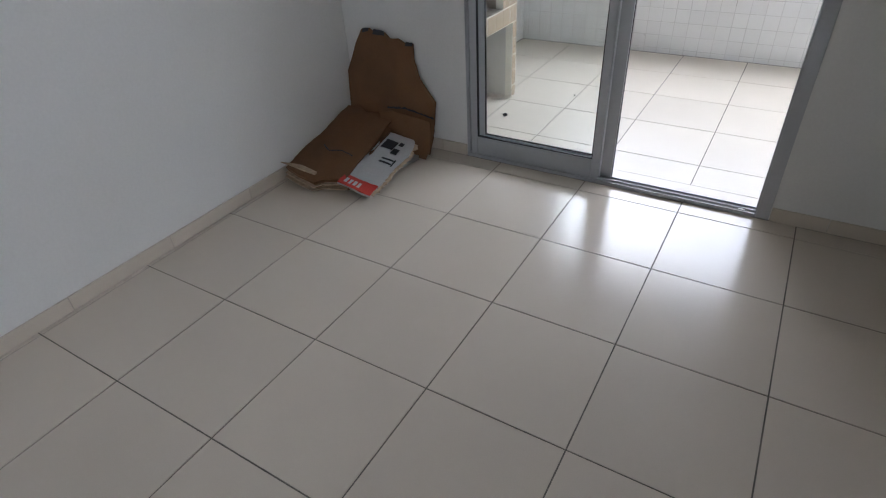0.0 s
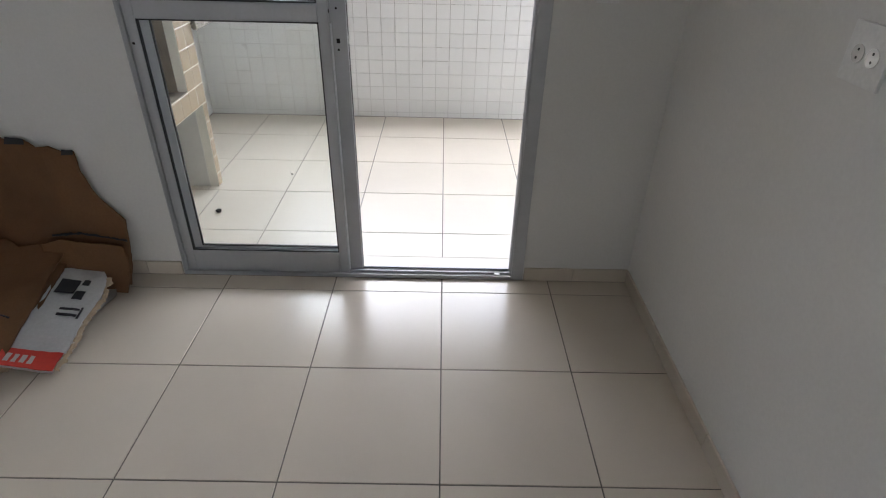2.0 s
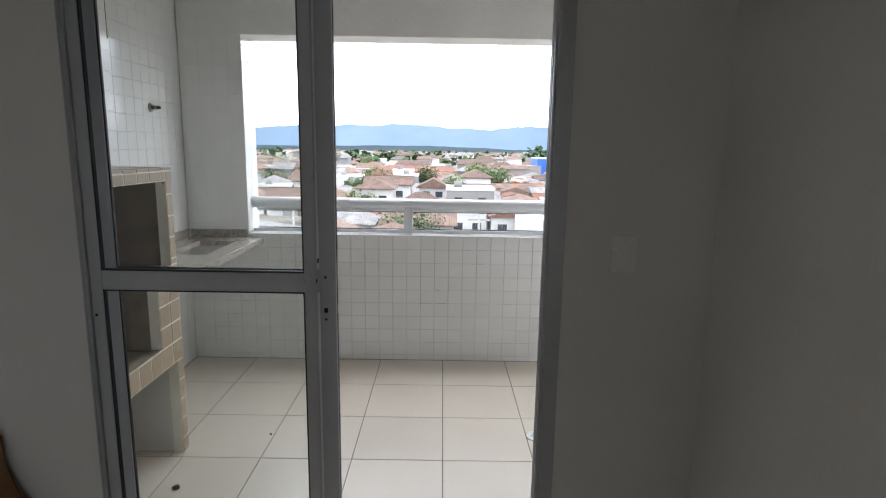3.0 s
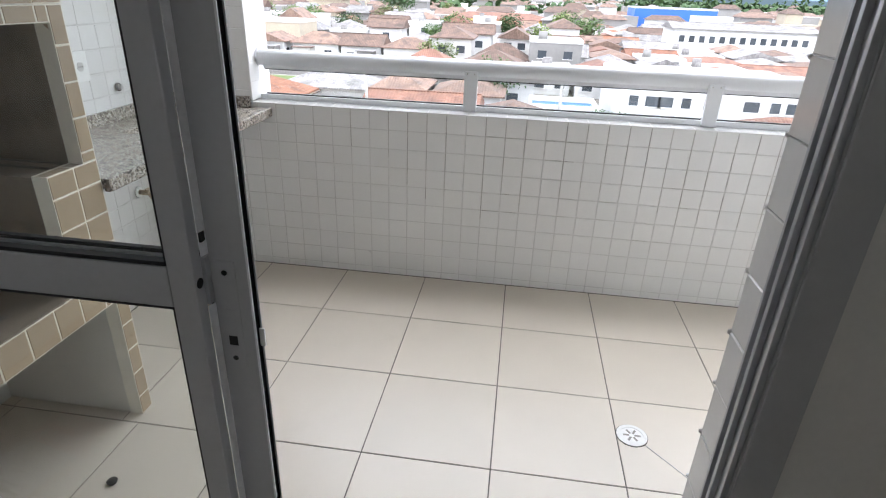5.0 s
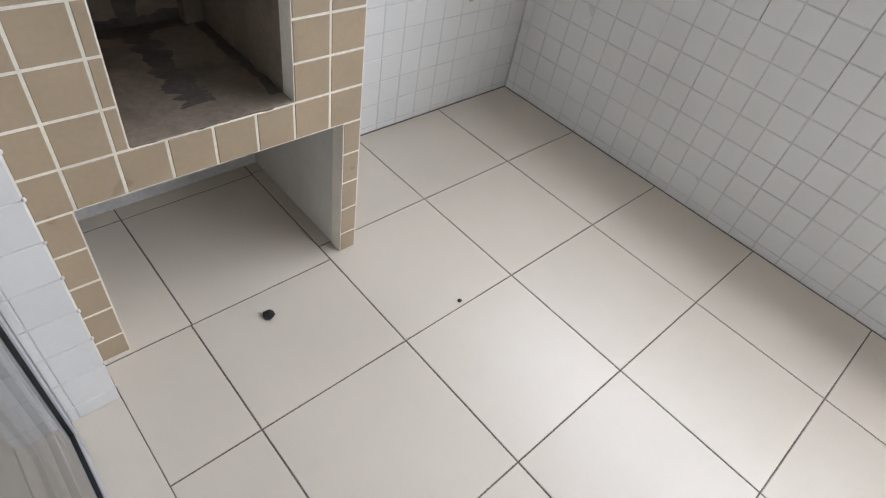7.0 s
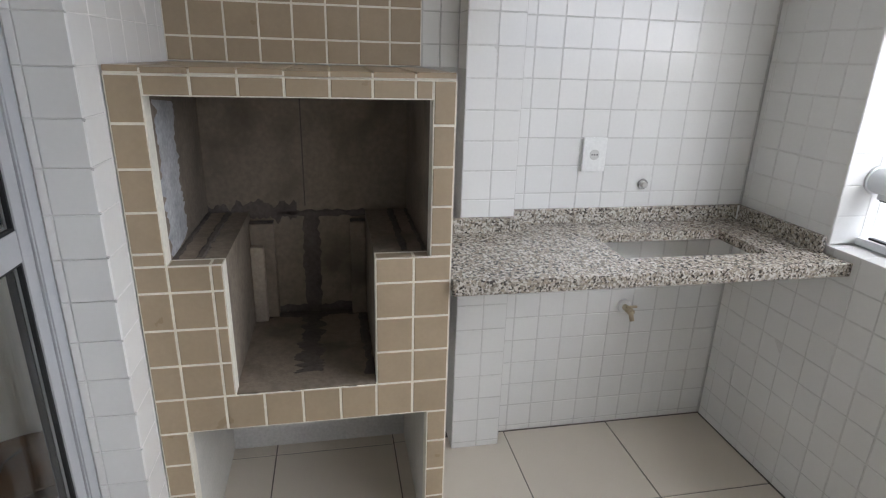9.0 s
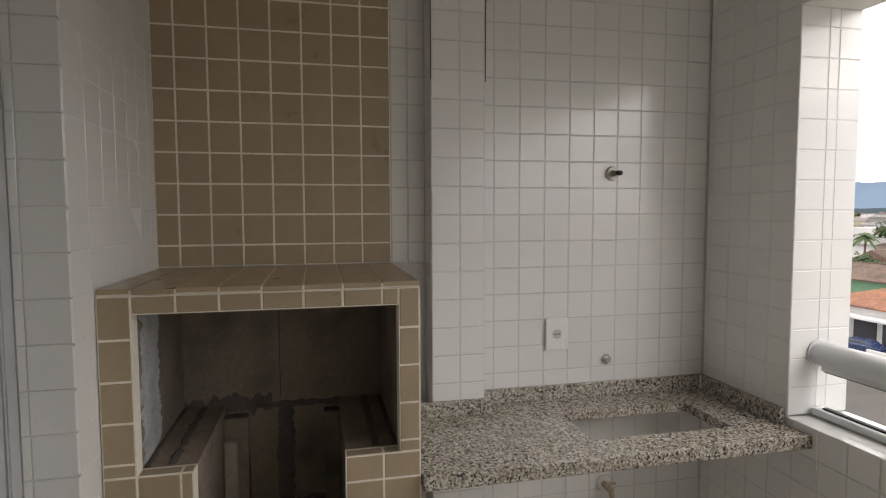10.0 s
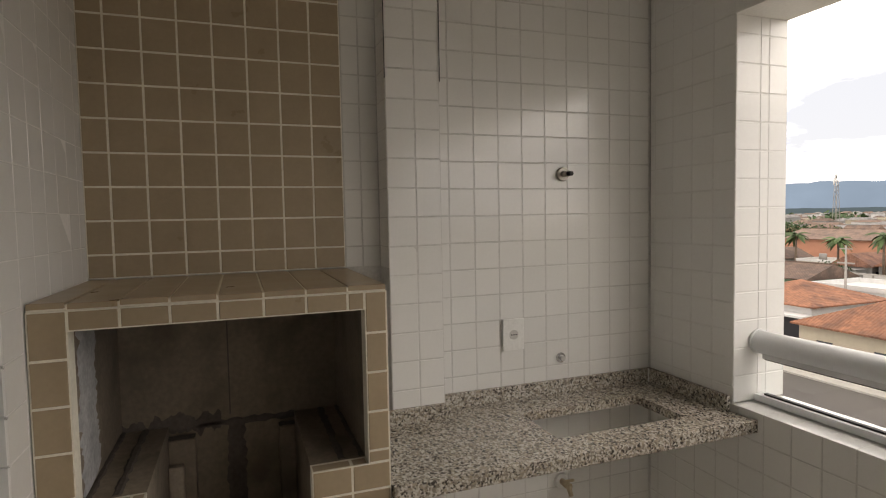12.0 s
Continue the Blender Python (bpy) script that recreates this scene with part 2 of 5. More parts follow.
def cyl(bm, p0, p1, r0, r1=None, n=20, caps=True):
    r1 = r0 if r1 is None else r1
    a, b = Vector(p0), Vector(p1)
    q = (b - a).to_track_quat("Z", "Y")
    rings = []
    for c, r in ((a, r0), (b, r1)):
        rings.append([bm.verts.new(c + q @ Vector((r * math.cos(2 * math.pi * i / n), r * math.sin(2 * math.pi * i / n), 0))) for i in range(n)])
    for i in range(n):
        bm.faces.new((rings[0][i], rings[0][(i + 1) % n], rings[1][(i + 1) % n], rings[1][i])).smooth = True
    if caps:
        bm.faces.new(rings[0][::-1])
        bm.faces.new(rings[1])
    return bm


def mesh_of(name, bm, material):
    bmesh.ops.recalc_face_normals(bm, faces=bm.faces)
    me = bpy.data.meshes.new(name)
    bm.to_mesh(me)
    bm.free()
    me.materials.append(material)
    return me


def part(name, bm, material, parent, label=""):
    ob = new(name, mesh_of(name, bm, material))
    ob.parent = parent
    if label:
        tagged(ob, label)
    return ob


def thing(name, label, category, group="", kind="", at=(0, 0, 0)):
    ob = new(name)
    ob.empty_display_size = 0.1
    ob.location = at
    return tagged(ob, label, category, group, kind)


def setting(name, bm, material, label, category):
    ob = new(name, mesh_of(name, bm, material))
    return tagged(ob, label, category, "", "structure")


def breaks(a, b, pitch, phase):
    """Joint lines between a and b on a grid through phase."""
    k = math.ceil((a - phase) / pitch + 1e-6)
    out = [a]
    while phase + k * pitch < b - 1e-6:
        v = phase + k * pitch
        if v - out[-1] > 0.012:
            out.append(v)
        k += 1
    if b - out[-1] < 0.012 and len(out) > 1:
        out.pop()
    out.append(b)
    return out


TILE_MESH = {}


def tile_data(w, h, th, bev, material, name):
    """A tile lying in its own xy plane, face up, corner at the origin."""
    key = (round(w, 3), round(h, 3), th, material.name)
    if key not in TILE_MESH:
        v = [(0, 0, 0), (w, 0, 0), (w, h, 0), (0, h, 0), (0, 0, th - bev), (w, 0, th - bev), (w, h, th - bev), (0, h, th - bev),
             (bev, bev, th), (w - bev, bev, th), (w - bev, h - bev, th), (bev, h - bev, th)]
        f = [(8, 9, 10, 11)]
        for i in range(4):
            j = (i + 1) % 4
            f += [(i, j, j + 4, i + 4), (i + 4, j + 4, j + 8, i + 8)]
        me = bpy.data.meshes.new(name)
        me.from_pydata(v, [], f)
        me.materials.append(material)
        TILE_MESH[key] = me
    return TILE_MESH[key]


def tiles(parent, origin, u, v, ub, vb, material, gap=0.004, th=0.006, bev=0.0015, name="tile", keep=None, wobble=0.0004, single=None):
    """Tiles on a plane: origin + u * a + v * b, the face towards u x v. keep(a0, a1, b0, b1) chooses; single(...) tells
    which stay objects of their own, the rest is joined into one part."""
    o, u, v = Vector(origin), Vector(u), Vector(v)
    w = u.cross(v)
    rot = Matrix((u, v, w)).transposed().to_4x4()
    rest_v, rest_f = [], []
    for a0, a1 in zip(ub, ub[1:]):
        for b0, b1 in zip(vb, vb[1:]):
            if keep and not keep(a0, a1, b0, b1):
                continue
            me = tile_data(a1 - a0 - gap, b1 - b0 - gap, th, bev, material, name)
            place = o + u * (a0 + gap / 2) + v * (b0 + gap / 2) + w * random.uniform(-wobble, wobble)
            m = Matrix.Translation(place) @ rot @ pose(0, 0, 0, random.uniform(-1, 1) * 0.03 / max(0.1, a1 - a0), random.uniform(-1, 1) * 0.03 / max(0.1, b1 - b0), 0)
            if single and not single(a0, a1, b0, b1):
                k = len(rest_v)
                rest_v += [tuple(m @ vert.co) for vert in me.vertices]
                rest_f += [tuple(i + k for i in p.vertices) for p in me.polygons]
                continue
            ob = new(name, me)
            ob.parent = parent
            ob.matrix_basis = m
    if rest_f:
        me = bpy.data.meshes.new("far_tiles")
        me.from_pydata(rest_v, [], rest_f)
        me.materials.append(material)
        ob = new("far_tiles", me)
        ob.parent = parent
        tagged(ob, kind="stuff")


# ---- plan ----
T = 0.455            # balcony floor tile with its joint
TR = 0.474           # room floor tile with its joint
W = 0.0985           # white wall tile
B = 0.1015           # beige tile across
BZ = 0.1025          # beige tile up
ROOM_L, ROOM_R, ROOM_B = -1.922, 0.83, -5.6
WALL_IN, WALL_OUT = -0.400, -0.226     # the two faces of the wall with the door
DOOR_L, DOOR_R, DOOR_H = -1.19, 0.335, 2.15
FY0, FY1 = -0.405, -0.337              # front and back of the door frame
SINK_X = -1.808      # tiled wall behind the sink
CHIM_X = -1.85
PAR_IN, PAR_OUT = 1.807, 2.05
PAR_H = 0.93
JAMB = -1.382        # left side of the balcony's opening
HEAD = 2.267
CEIL = 2.72
BALC_R = 2.6
BLOCK_X, BLOCK_Y = 0.69, 0.50          # corner of the neighbouring room's wall
SLAB = -0.012

# ---- structure: room ----
floor_room = setting("floor", boxes((ROOM_L - 0.15, ROOM_R + 0.15, ROOM_B - 0.15, WALL_OUT, -0.2, -0.0025)), M_GROUT,
                     "beige porcelain tile floor with dark joints", "floor")
wall_left = setting("wall_west", boxes((ROOM_L - 0.15, ROOM_L, ROOM_B, WALL_IN, 0, CEIL)), M_PAINT, "smooth off-white painted room wall", "wall")
wall_right = setting("wall_east", boxes((ROOM_R, ROOM_R + 0.15, -3.9, WALL_IN, 0, CEIL), (ROOM_R, ROOM_R + 0.15, ROOM_B, -5.2, 0, CEIL), (ROOM_R, ROOM_R + 0.15, -5.2, -3.9, 0, 1.0), (ROOM_R, ROOM_R + 0.15, -5.2, -3.9, 2.15, CEIL)), M_PAINT, "smooth off-white painted room wall with a socket", "wall")
wall_back = setting("wall_south", boxes((ROOM_L - 0.15, ROOM_R + 0.15, ROOM_B - 0.15, ROOM_B, 0, CEIL)), M_PAINT, "off-white painted back wall of the room", "wall")
wall_door = setting("wall_north", boxes((ROOM_L - 0.45, DOOR_L, WALL_IN + 0.0005, WALL_OUT - 0.006, 0, CEIL), (DOOR_L, -1.154, WALL_IN + 0.0005, FY0 + 0.0095, 0, CEIL), (DOOR_R, BALC_R + 0.15, WALL_IN, WALL_OUT - 0.006, 0, CEIL),
                                        (DOOR_L, DOOR_R, WALL_IN, WALL_OUT - 0.006, DOOR_H, CEIL)), M_PAINT,
                    "off-white painted wall around the sliding balcony door", "wall")
ceiling = setting("ceiling", boxes((ROOM_L - 0.45, BALC_R + 0.15, ROOM_B - 0.15, PAR_OUT, CEIL, CEIL + 0.2)), M_CEIL, "plain white painted ceiling", "ceiling")

# ---- structure: balcony ----
floor_balcony = setting("floor_balcony", boxes((-2.1, BALC_R + 0.15, WALL_OUT, PAR_OUT, -0.2, -0.0025)), M_GROUT,
                        "cream porcelain tile balcony floor with grey joints", "floor")
wall_sink = setting("wall_west_balcony", boxes((SINK_X - 0.2, SINK_X - 0.005, 0.87, PAR_OUT, 0, CEIL), (-2.1, CHIM_X - 0.008, WALL_OUT, 0.87, 0, CEIL)), M_GROUTW,
                    "white glazed tile wall behind the sink counter", "wall")
wall_par = setting("wall_parapet", boxes((SINK_X, BALC_R, PAR_IN + 0.005, PAR_OUT, 0, PAR_H - 0.006)), M_GROUTW,
                   "white tiled balcony parapet below the railing", "wall")
wall_side = setting("wall_north_balcony", boxes((SINK_X, JAMB - 0.005, PAR_IN + 0.005, PAR_OUT, PAR_H, CEIL)), M_GROUTL,
                    "white tiled wall beside the balcony opening", "wall")
beam = setting("beam", boxes((JAMB - 0.005, BALC_R, PAR_IN + 0.002, PAR_OUT, HEAD, CEIL)), M_PLASTER, "plain white beam over the balcony opening", "beam")
pillar = setting("pillar", boxes((CHIM_X - 0.1, -1.735, 0.675, 0.864, 0, CEIL)), M_GROUTW, "white tiled pipe casing beside the barbecue", "pillar")
wall_block = setting("wall_neighbour", boxes((BLOCK_X + 0.005, BALC_R, WALL_OUT, BLOCK_Y - 0.005, 0, CEIL)), M_GROUTW, "white tiled corner of the neighbouring room", "wall")
wall_end = setting("wall_east_balcony", boxes((BALC_R, BALC_R + 0.15, BLOCK_Y, PAR_OUT, 0, CEIL)), M_PLASTER, "plain white end wall of the balcony", "wall")


# ---- sliding door ----
def glass_sheet(x0, x1, y, z0, z1):
    bm = bmesh.new()
    bm.faces.new([bm.verts.new(c) for c in ((x0, y, z0), (x1, y, z0), (x1, y, z1), (x0, y, z1))])
    return bm


def leaf(parent, name, x0, x1, y0, y1, z0, z1, label, left=0.037, right=0.037):
    """One door leaf: two stiles, three rails, two panes with gaskets."""
    bm = boxes((x0, x0 + left, y0, y1, z0, z1), (x1 - right, x1, y0, y1, z0, z1), bevel=0.002)
    lf = part(name, bm, M_ALU, parent, label)
    g = 0.0015
    rails = ((z0, z0 + 0.103), (1.074, 1.136), (z1 - 0.07, z1))
    xl, xr = x0 + left, x1 - right
    for a, b in rails:
        part("rail", boxes((xl + g, xr - g, y0 + 0.0015, y1 - 0.0015, a, b), bevel=0.002), M_ALU, lf)
    ym = (y0 + y1) / 2
    for a, b in ((rails[0][1], rails[1][0]), (rails[1][1], rails[2][0])):
        pane = part("pane", glass_sheet(xl + 0.002, xr - 0.002, ym, a + 0.002, b - 0.002), M_GLASS, lf, "clear glass pane")
        pane.visible_shadow = False
        part("gasket", boxes((xl, xl + 0.005, y0 + 0.004, y1 - 0.004, a, b), (xr - 0.005, xr, y0 + 0.004, y1 - 0.004, a, b),
                             (xl + 0.005, xr - 0.005, y0 + 0.004, y1 - 0.004, a, a + 0.006), (xl + 0.005, xr - 0.005, y0 + 0.004, y1 - 0.004, b - 0.005, b)), M_RUBBER, lf)
    return lf


def strip(p, q, z0, z1):
    """An upright strip between two plan points, with a little thickness."""
    d = (Vector((*q, 0)) - Vector((*p, 0))).normalized().cross(Vector((0, 0, 1))) * 0.0008
    bm = bmesh.new()
    foot = [Vector((*p, z0)), Vector((*q, z0)), Vector((*q, z0)) - d, Vector((*p, z0)) - d]
    lo = [bm.verts.new(v) for v in foot]
    hi = [bm.verts.new(v + Vector((0, 0, z1 - z0))) for v in foot]
    bm.faces.new(lo[::-1])
    bm.faces.new(hi)
    for i in range(4):
        bm.faces.new((lo[i], lo[(i + 1) % 4], hi[(i + 1) % 4], hi[i]))
    return bm


door = tagged(thing("door_1", "grey aluminium sliding glass balcony door, slid open", "door", kind="structure"))
FL, FR = -1.147, 0.312               # inner faces of the frame's sides
part("door_frame", boxes((DOOR_L + 0.001, FL, FY0 + 0.010, FY1, 0, DOOR_H), (-1.153, FL, FY0, FY0 + 0.0045, 0, DOOR_H + 0.015), bevel=0.0015), M_ALU, door)
part("door_frame", boxes((FR, DOOR_R - 0.001, FY0 + 0.006, FY1, 0, DOOR_H), (FR, 0.362, FY0, FY0 + 0.0045, 0, DOOR_H + 0.015), bevel=0.0015), M_ALU, door)
part("door_frame", boxes((FL, FR, FY0 + 0.006, FY1, DOOR_H - 0.05, DOOR_H), bevel=0.002), M_ALU, door)
for y0, y1 in ((FY0 + 0.010, FY0 + 0.018), (-0.366, -0.358), (-0.346, -0.340)):
    part("frame_rib", boxes((FR - 0.008, FR, y0, y1, 0.012, DOOR_H - 0.05), bevel=0.001), M_ALU, door)
    part("frame_rib", boxes((FL, FL + 0.006, y0, y1, 0.012, DOOR_H - 0.05), bevel=0.001), M_ALU, door)
part("threshold", boxes((FL, FR, FY0, FY1, 0, 0.009), (FL, FR, FY0, FY0 + 0.004, 0.009, 0.018), (FL, FR, -0.3765, -0.3715, 0.009, 0.020),
                        (FL, FR, -0.342, -0.337, 0.009, 0.018), bevel=0.001), M_ALU, door, "grooved aluminium door track")
ZT = DOOR_H - 0.052
inner = leaf(door, "leaf", -1.140, -0.420, -0.384, -0.362, 0.010, ZT, "inner leaf with a round bolt hole in its edge")
outer = leaf(door, "leaf", -1.112, -0.363, -0.347, -0.330, 0.012, ZT, "outer leaf with a lock slot, stacked behind the inner one", right=0.058)
part("bolt_hole", cyl(bmesh.new(), (-0.4205, -0.3725, 1.111), (-0.4192, -0.3725, 1.111), 0.0075, n=18), M_DARK, inner)
part("bolt_hole", cyl(bmesh.new(), (-1.128, -0.3848, 0.99), (-1.128, -0.3835, 0.99), 0.005, n=14), M_DARK, inner)
# a channel beside the lock face, its sheen painted pale, broken at the lock case
for z0, z1 in ((1.145, ZT), (0.012, 1.068)):
    part("edge_channel", strip((-0.4200, -0.3608), (-0.4160, -0.3482), z0, z1), M_SHEEN, outer, "aluminium channel beside the lock face, painted pale for its sheen")
part("channel_block", boxes((-0.424, -0.417, -0.3585, -0.3472, 1.070, 1.143), bevel=0.001), M_ALU, outer)
part("channel_clip", boxes((-0.4215, -0.4165, -0.3600, -0.3500, 1.166, 1.180), bevel=0.0005), M_DARK, outer)
part("lock_plate", boxes((-0.409, -0.381, -0.3484, -0.3472, 0.955, 1.135), bevel=0.0004), M_ALU, outer)
part("lock_slot", boxes((-0.403, -0.390, -0.3490, -0.3485, 0.998, 1.058)), M_ALU, outer)
part("lock_slot", boxes((-0.403, -0.390, -0.3492, -0.3488, 0.998, 1.014)), M_DARK, outer)
for zz in (1.117, 0.975):
    part("screw", cyl(bmesh.new(), (-0.397, -0.3492, zz), (-0.397, -0.3483, zz), 0.0042, n=12), M_DARK, outer)
part("edge_lip", boxes((-0.3640, -0.3605, -0.3480, -0.3455, 0.014, ZT), bevel=0.0006), M_SHEEN, outer, "aluminium lip along the leaf's edge, painted pale for its sheen")
# black strip put in as the shade of the deep seal groove
part("groove_strip", boxes((-0.3630, -0.3612, -0.3450, -0.3326, 0.014, ZT)), M_GROOVE, outer, "black strip for the shade of a deep brush groove")
part("seal_flange", boxes((-0.3640, -0.3590, -0.3324, -0.3302, 0.014, ZT), bevel=0.0006), M_ALU, outer)
part("latch", boxes((-0.3612, -0.3530, -0.3385, -0.3345, 0.994, 1.024), bevel=0.0012), M_PLASTIC, outer)
part("strike_plate", boxes((FR - 0.0022, FR, -0.3555, -0.3475, 0.86, 0.98), bevel=0.0005), M_ALU, door)
part("bolt_hole", boxes((FR - 0.0030, FR - 0.0021, -0.3540, -0.3490, 0.885, 0.925)), M_DARK, door)
part("roller_stop", boxes((0.235, 0.262, -0.392, -0.380, 0.009, 0.019), bevel=0.001), M_PLASTIC, door)

# ---- barbecue ----
M_LIME = node_mat("thin_lime_wash", (0.42, 0.42, 0.425), 0.9, vary=0.2, scale=14, fine=0.15, bump=0.4, bump_scale=50)
M_PALEBRICK = node_mat("pale_fire_brick", (0.40, 0.34, 0.27), 0.9, vary=0.15, scale=12, fine=0.1, bump=0.4)
BX = -1.308
BY = [-0.224, -0.149, -0.049, 0.052, 0.153, 0.255, 0.354, 0.456, 0.556]
BZS = [0.0, 0.077, 0.1795, 0.282, 0.3845, 0.487, 0.5895, 0.692, 0.7945, 0.897, 0.9995, 1.102, 1.2045, 1.307, 1.413]
RECTS = ((-0.224, -0.149, 0.967, 1.413), (0.499, 0.556, 0.967, 1.413), (-0.149, 0.499, 1.367, 1.413), (-0.224, -0.020, 0.592, 0.967),
         (0.355, 0.556, 0.592, 0.967), (-0.224, 0.556, 0.487, 0.592), (-0.224, -0.154, 0.0, 0.487), (0.499, 0.556, 0.0, 0.487))


def cut(vals, a, b, least=0.018):
    inside = [v for v in vals if a + least < v < b - least]
    return [a] + inside + [b]


bbq = thing("barbecue", "built-in barbecue faced with beige glazed tiles and cream joints", "barbecue")
part("tile_bed", boxes(*[(BX - 0.05, BX - 0.0018, a, b, c, d) for a, b, c, d in RECTS]), M_GROUTC, bbq, "cream mortar bed under the tiles")
for nm, r in (("side_wall", (CHIM_X - 0.005, BX - 0.051, -0.224, -0.151, 0.592, 1.367)), ("side_wall", (CHIM_X - 0.005, BX - 0.051, 0.501, 0.554, 0.592, 1.367)),
              ("back_wall", (CHIM_X - 0.005, -1.82, -0.150, 0.500, 0.592, 1.367)), ("ledge", (-1.819, BX - 0.051, -0.150, -0.022, 0.594, 0.962)),
              ("ledge", (-1.819, BX - 0.051, 0.357, 0.500, 0.594, 0.962))):
    part(nm, boxes(r), M_RENDER, bbq, "grey rendered firebox lining")
part("fire_floor", boxes((CHIM_X - 0.03, BX - 0.004, -0.222, 0.554, 0.50, 0.591)), M_RENDER, bbq)
part("sill", boxes((BX - 0.0505, BX - 0.003, -0.018, 0.353, 0.5928, 0.5975), bevel=0.001), M_RENDER, bbq, "rough mortar sill of the firebox")
part("hood", boxes((CHIM_X - 0.005, BX - 0.051, -0.222, 0.554, 1.368, 1.416)), M_RENDER, bbq)
part("leg", boxes((-1.88, BX - 0.051, -0.224, -0.156, 0, 0.499), bevel=0.003), M_LEGIN, bbq, "rough white rendered leg")
part("leg", boxes((-1.88, BX - 0.051, 0.501, 0.554, 0, 0.499), bevel=0.003), M_LEGIN, bbq, "rough white rendered leg")
part("back_panel", boxes((-1.90, -1.88, -0.224, 0.554, 0.0, 0.499)), M_LEGIN, bbq)
part("side_face", boxes((-1.733, BX - 0.004, 0.5545, 0.5575, 0, 1.412)), M_LEGIN, bbq)


def ribbon(points, width, up, rough=0.012, n=26):
    """A daub of mortar along a line on a surface whose normal is up: an uneven strip with a raised middle."""
    bm = bmesh.new()
    up = Vector(up)
    pts = [Vector(p) for p in points]
    path = []
    for a, b in zip(pts, pts[1:]):
        path += [a.lerp(b, i / n) for i in range(n)]
    path.append(pts[-1])
    rows = []
    for i, p in enumerate(path):
        d = (path[min(i + 1, len(path) - 1)] - path[max(i - 1, 0)]).normalized()
        s = d.cross(up)
        wl = width / 2 + rough * (noise.noise(p * 45) + 0.6 * noise.noise(p * 130))
        wr = width / 2 + rough * (noise.noise(p * 45 + Vector((7, 3, 1))) + 0.6 * noise.noise(p * 130 + Vector((5, 1, 9))))
        rows.append([bm.verts.new(p + s * wl), bm.verts.new(p + s * wl * 0.5 + up * 0.003), bm.verts.new(p - s * wr * 0.5 + up * 0.003), bm.verts.new(p - s * wr)])
    for r0, r1 in zip(rows, rows[1:]):
        for k in range(3):
            bm.faces.new((r0[k], r0[k + 1], r1[k + 1], r1[k]))
    return bm


XB = -1.8185
part("mortar_daub", ribbon([(XB, -0.148, 0.955), (XB, 0.0, 0.965), (XB, 0.13, 0.958)], 0.05, (1, 0, 0), 0.022), M_RENDERD, bbq, "dark smeared mortar")
part("mortar_daub", ribbon([(XB, 0.06, 0.955), (XB, 0.5, 0.95)], 0.022, (1, 0, 0), 0.008), M_RENDERD, bbq)
part("mortar_daub", ribbon([(XB, 0.175, 0.95), (XB, 0.172, 0.60)], 0.055, (1, 0, 0), 0.012), M_RENDERD, bbq)
part("mortar_daub", ribbon([(XB, -0.02, 0.603), (XB, 0.355, 0.606)], 0.03, (1, 0, 0), 0.012), M_RENDERD, bbq)
part("mortar_daub", ribbon([(-1.81, 0.172, 0.5925), (-1.55, 0.168, 0.5925), (-1.40, 0.175, 0.5925)], 0.07, (0, 0, 1), 0.028), M_RENDERD, bbq)
part("mortar_daub", ribbon([(-1.80, 0.34, 0.5925), (-1.32, 0.345, 0.5925)], 0.03, (0, 0, 1), 0.012), M_RENDERD, bbq)
part("mortar_daub", ribbon([(-1.80, 0.0, 0.5925), (-1.80, 0.34, 0.5925)], 0.05, (0, 0, 1), 0.016), M_RENDERD, bbq)
part("mortar_daub", ribbon([(-1.318, -0.01, 0.5925), (-1.318, 0.35, 0.5925)], 0.012, (0, 0, 1), 0.006), M_RENDERD, bbq)
part("mortar_daub", ribbon([(-1.81, -0.145, 0.9635), (-1.36, -0.145, 0.9635)], 0.016, (0, 0, 1), 0.006), M_RENDERD, bbq)
part("mortar_daub", ribbon([(-1.81, -0.085, 0.9635), (-1.37, -0.085, 0.9635)], 0.02, (0, 0, 1), 0.007), M_RENDERD, bbq)
part("mortar_daub", ribbon([(-1.81, 0.44, 0.9635), (-1.37, 0.44, 0.9635)], 0.02, (0, 0, 1), 0.007), M_RENDERD, bbq)
part("mortar_daub", ribbon([(-1.81, 0.494, 0.9635), (-1.37, 0.494, 0.9635)], 0.014, (0, 0, 1), 0.006), M_RENDERD, bbq)
part("lime_wash", ribbon([(-1.47, -0.1505, 1.345), (-1.45, -0.1505, 1.15), (-1.47, -0.1505, 0.975)], 0.16, (0, 1, 0), 0.03), M_LIME, bbq, "white lime smear on the firebox side")
part("panel_seam", boxes((-1.8195, -1.8185, 0.156, 0.160, 0.98, 1.366)), M_RENDERD, bbq)
for y0, y1 in ((-0.021, 0.055), (0.305, 0.356)):
    part("fire_brick", boxes((-1.819, -1.775, y0, y1, 0.594, 0.93), bevel=0.004), M_RENDER, bbq, "refractory brick slab set upright")
    part("mortar_daub", ribbon([(-1.797, y0, 0.932), (-1.797, y1, 0.932)], 0.04, (0, 0, 1), 0.006), M_RENDERD, bbq)
part("fire_brick", boxes((-1.774, -1.745, -0.020, 0.022, 0.594, 0.86), bevel=0.004), M_PALEBRICK, bbq, "pale refractory brick")

for a, b, c, d in RECTS:
    tiles(bbq, (BX - 0.0062, 0, 0), (0, 1, 0), (0, 0, 1), cut(BY, a, b), cut(BZS, c, d), M_TILEB, gap=0.006, name="tile")
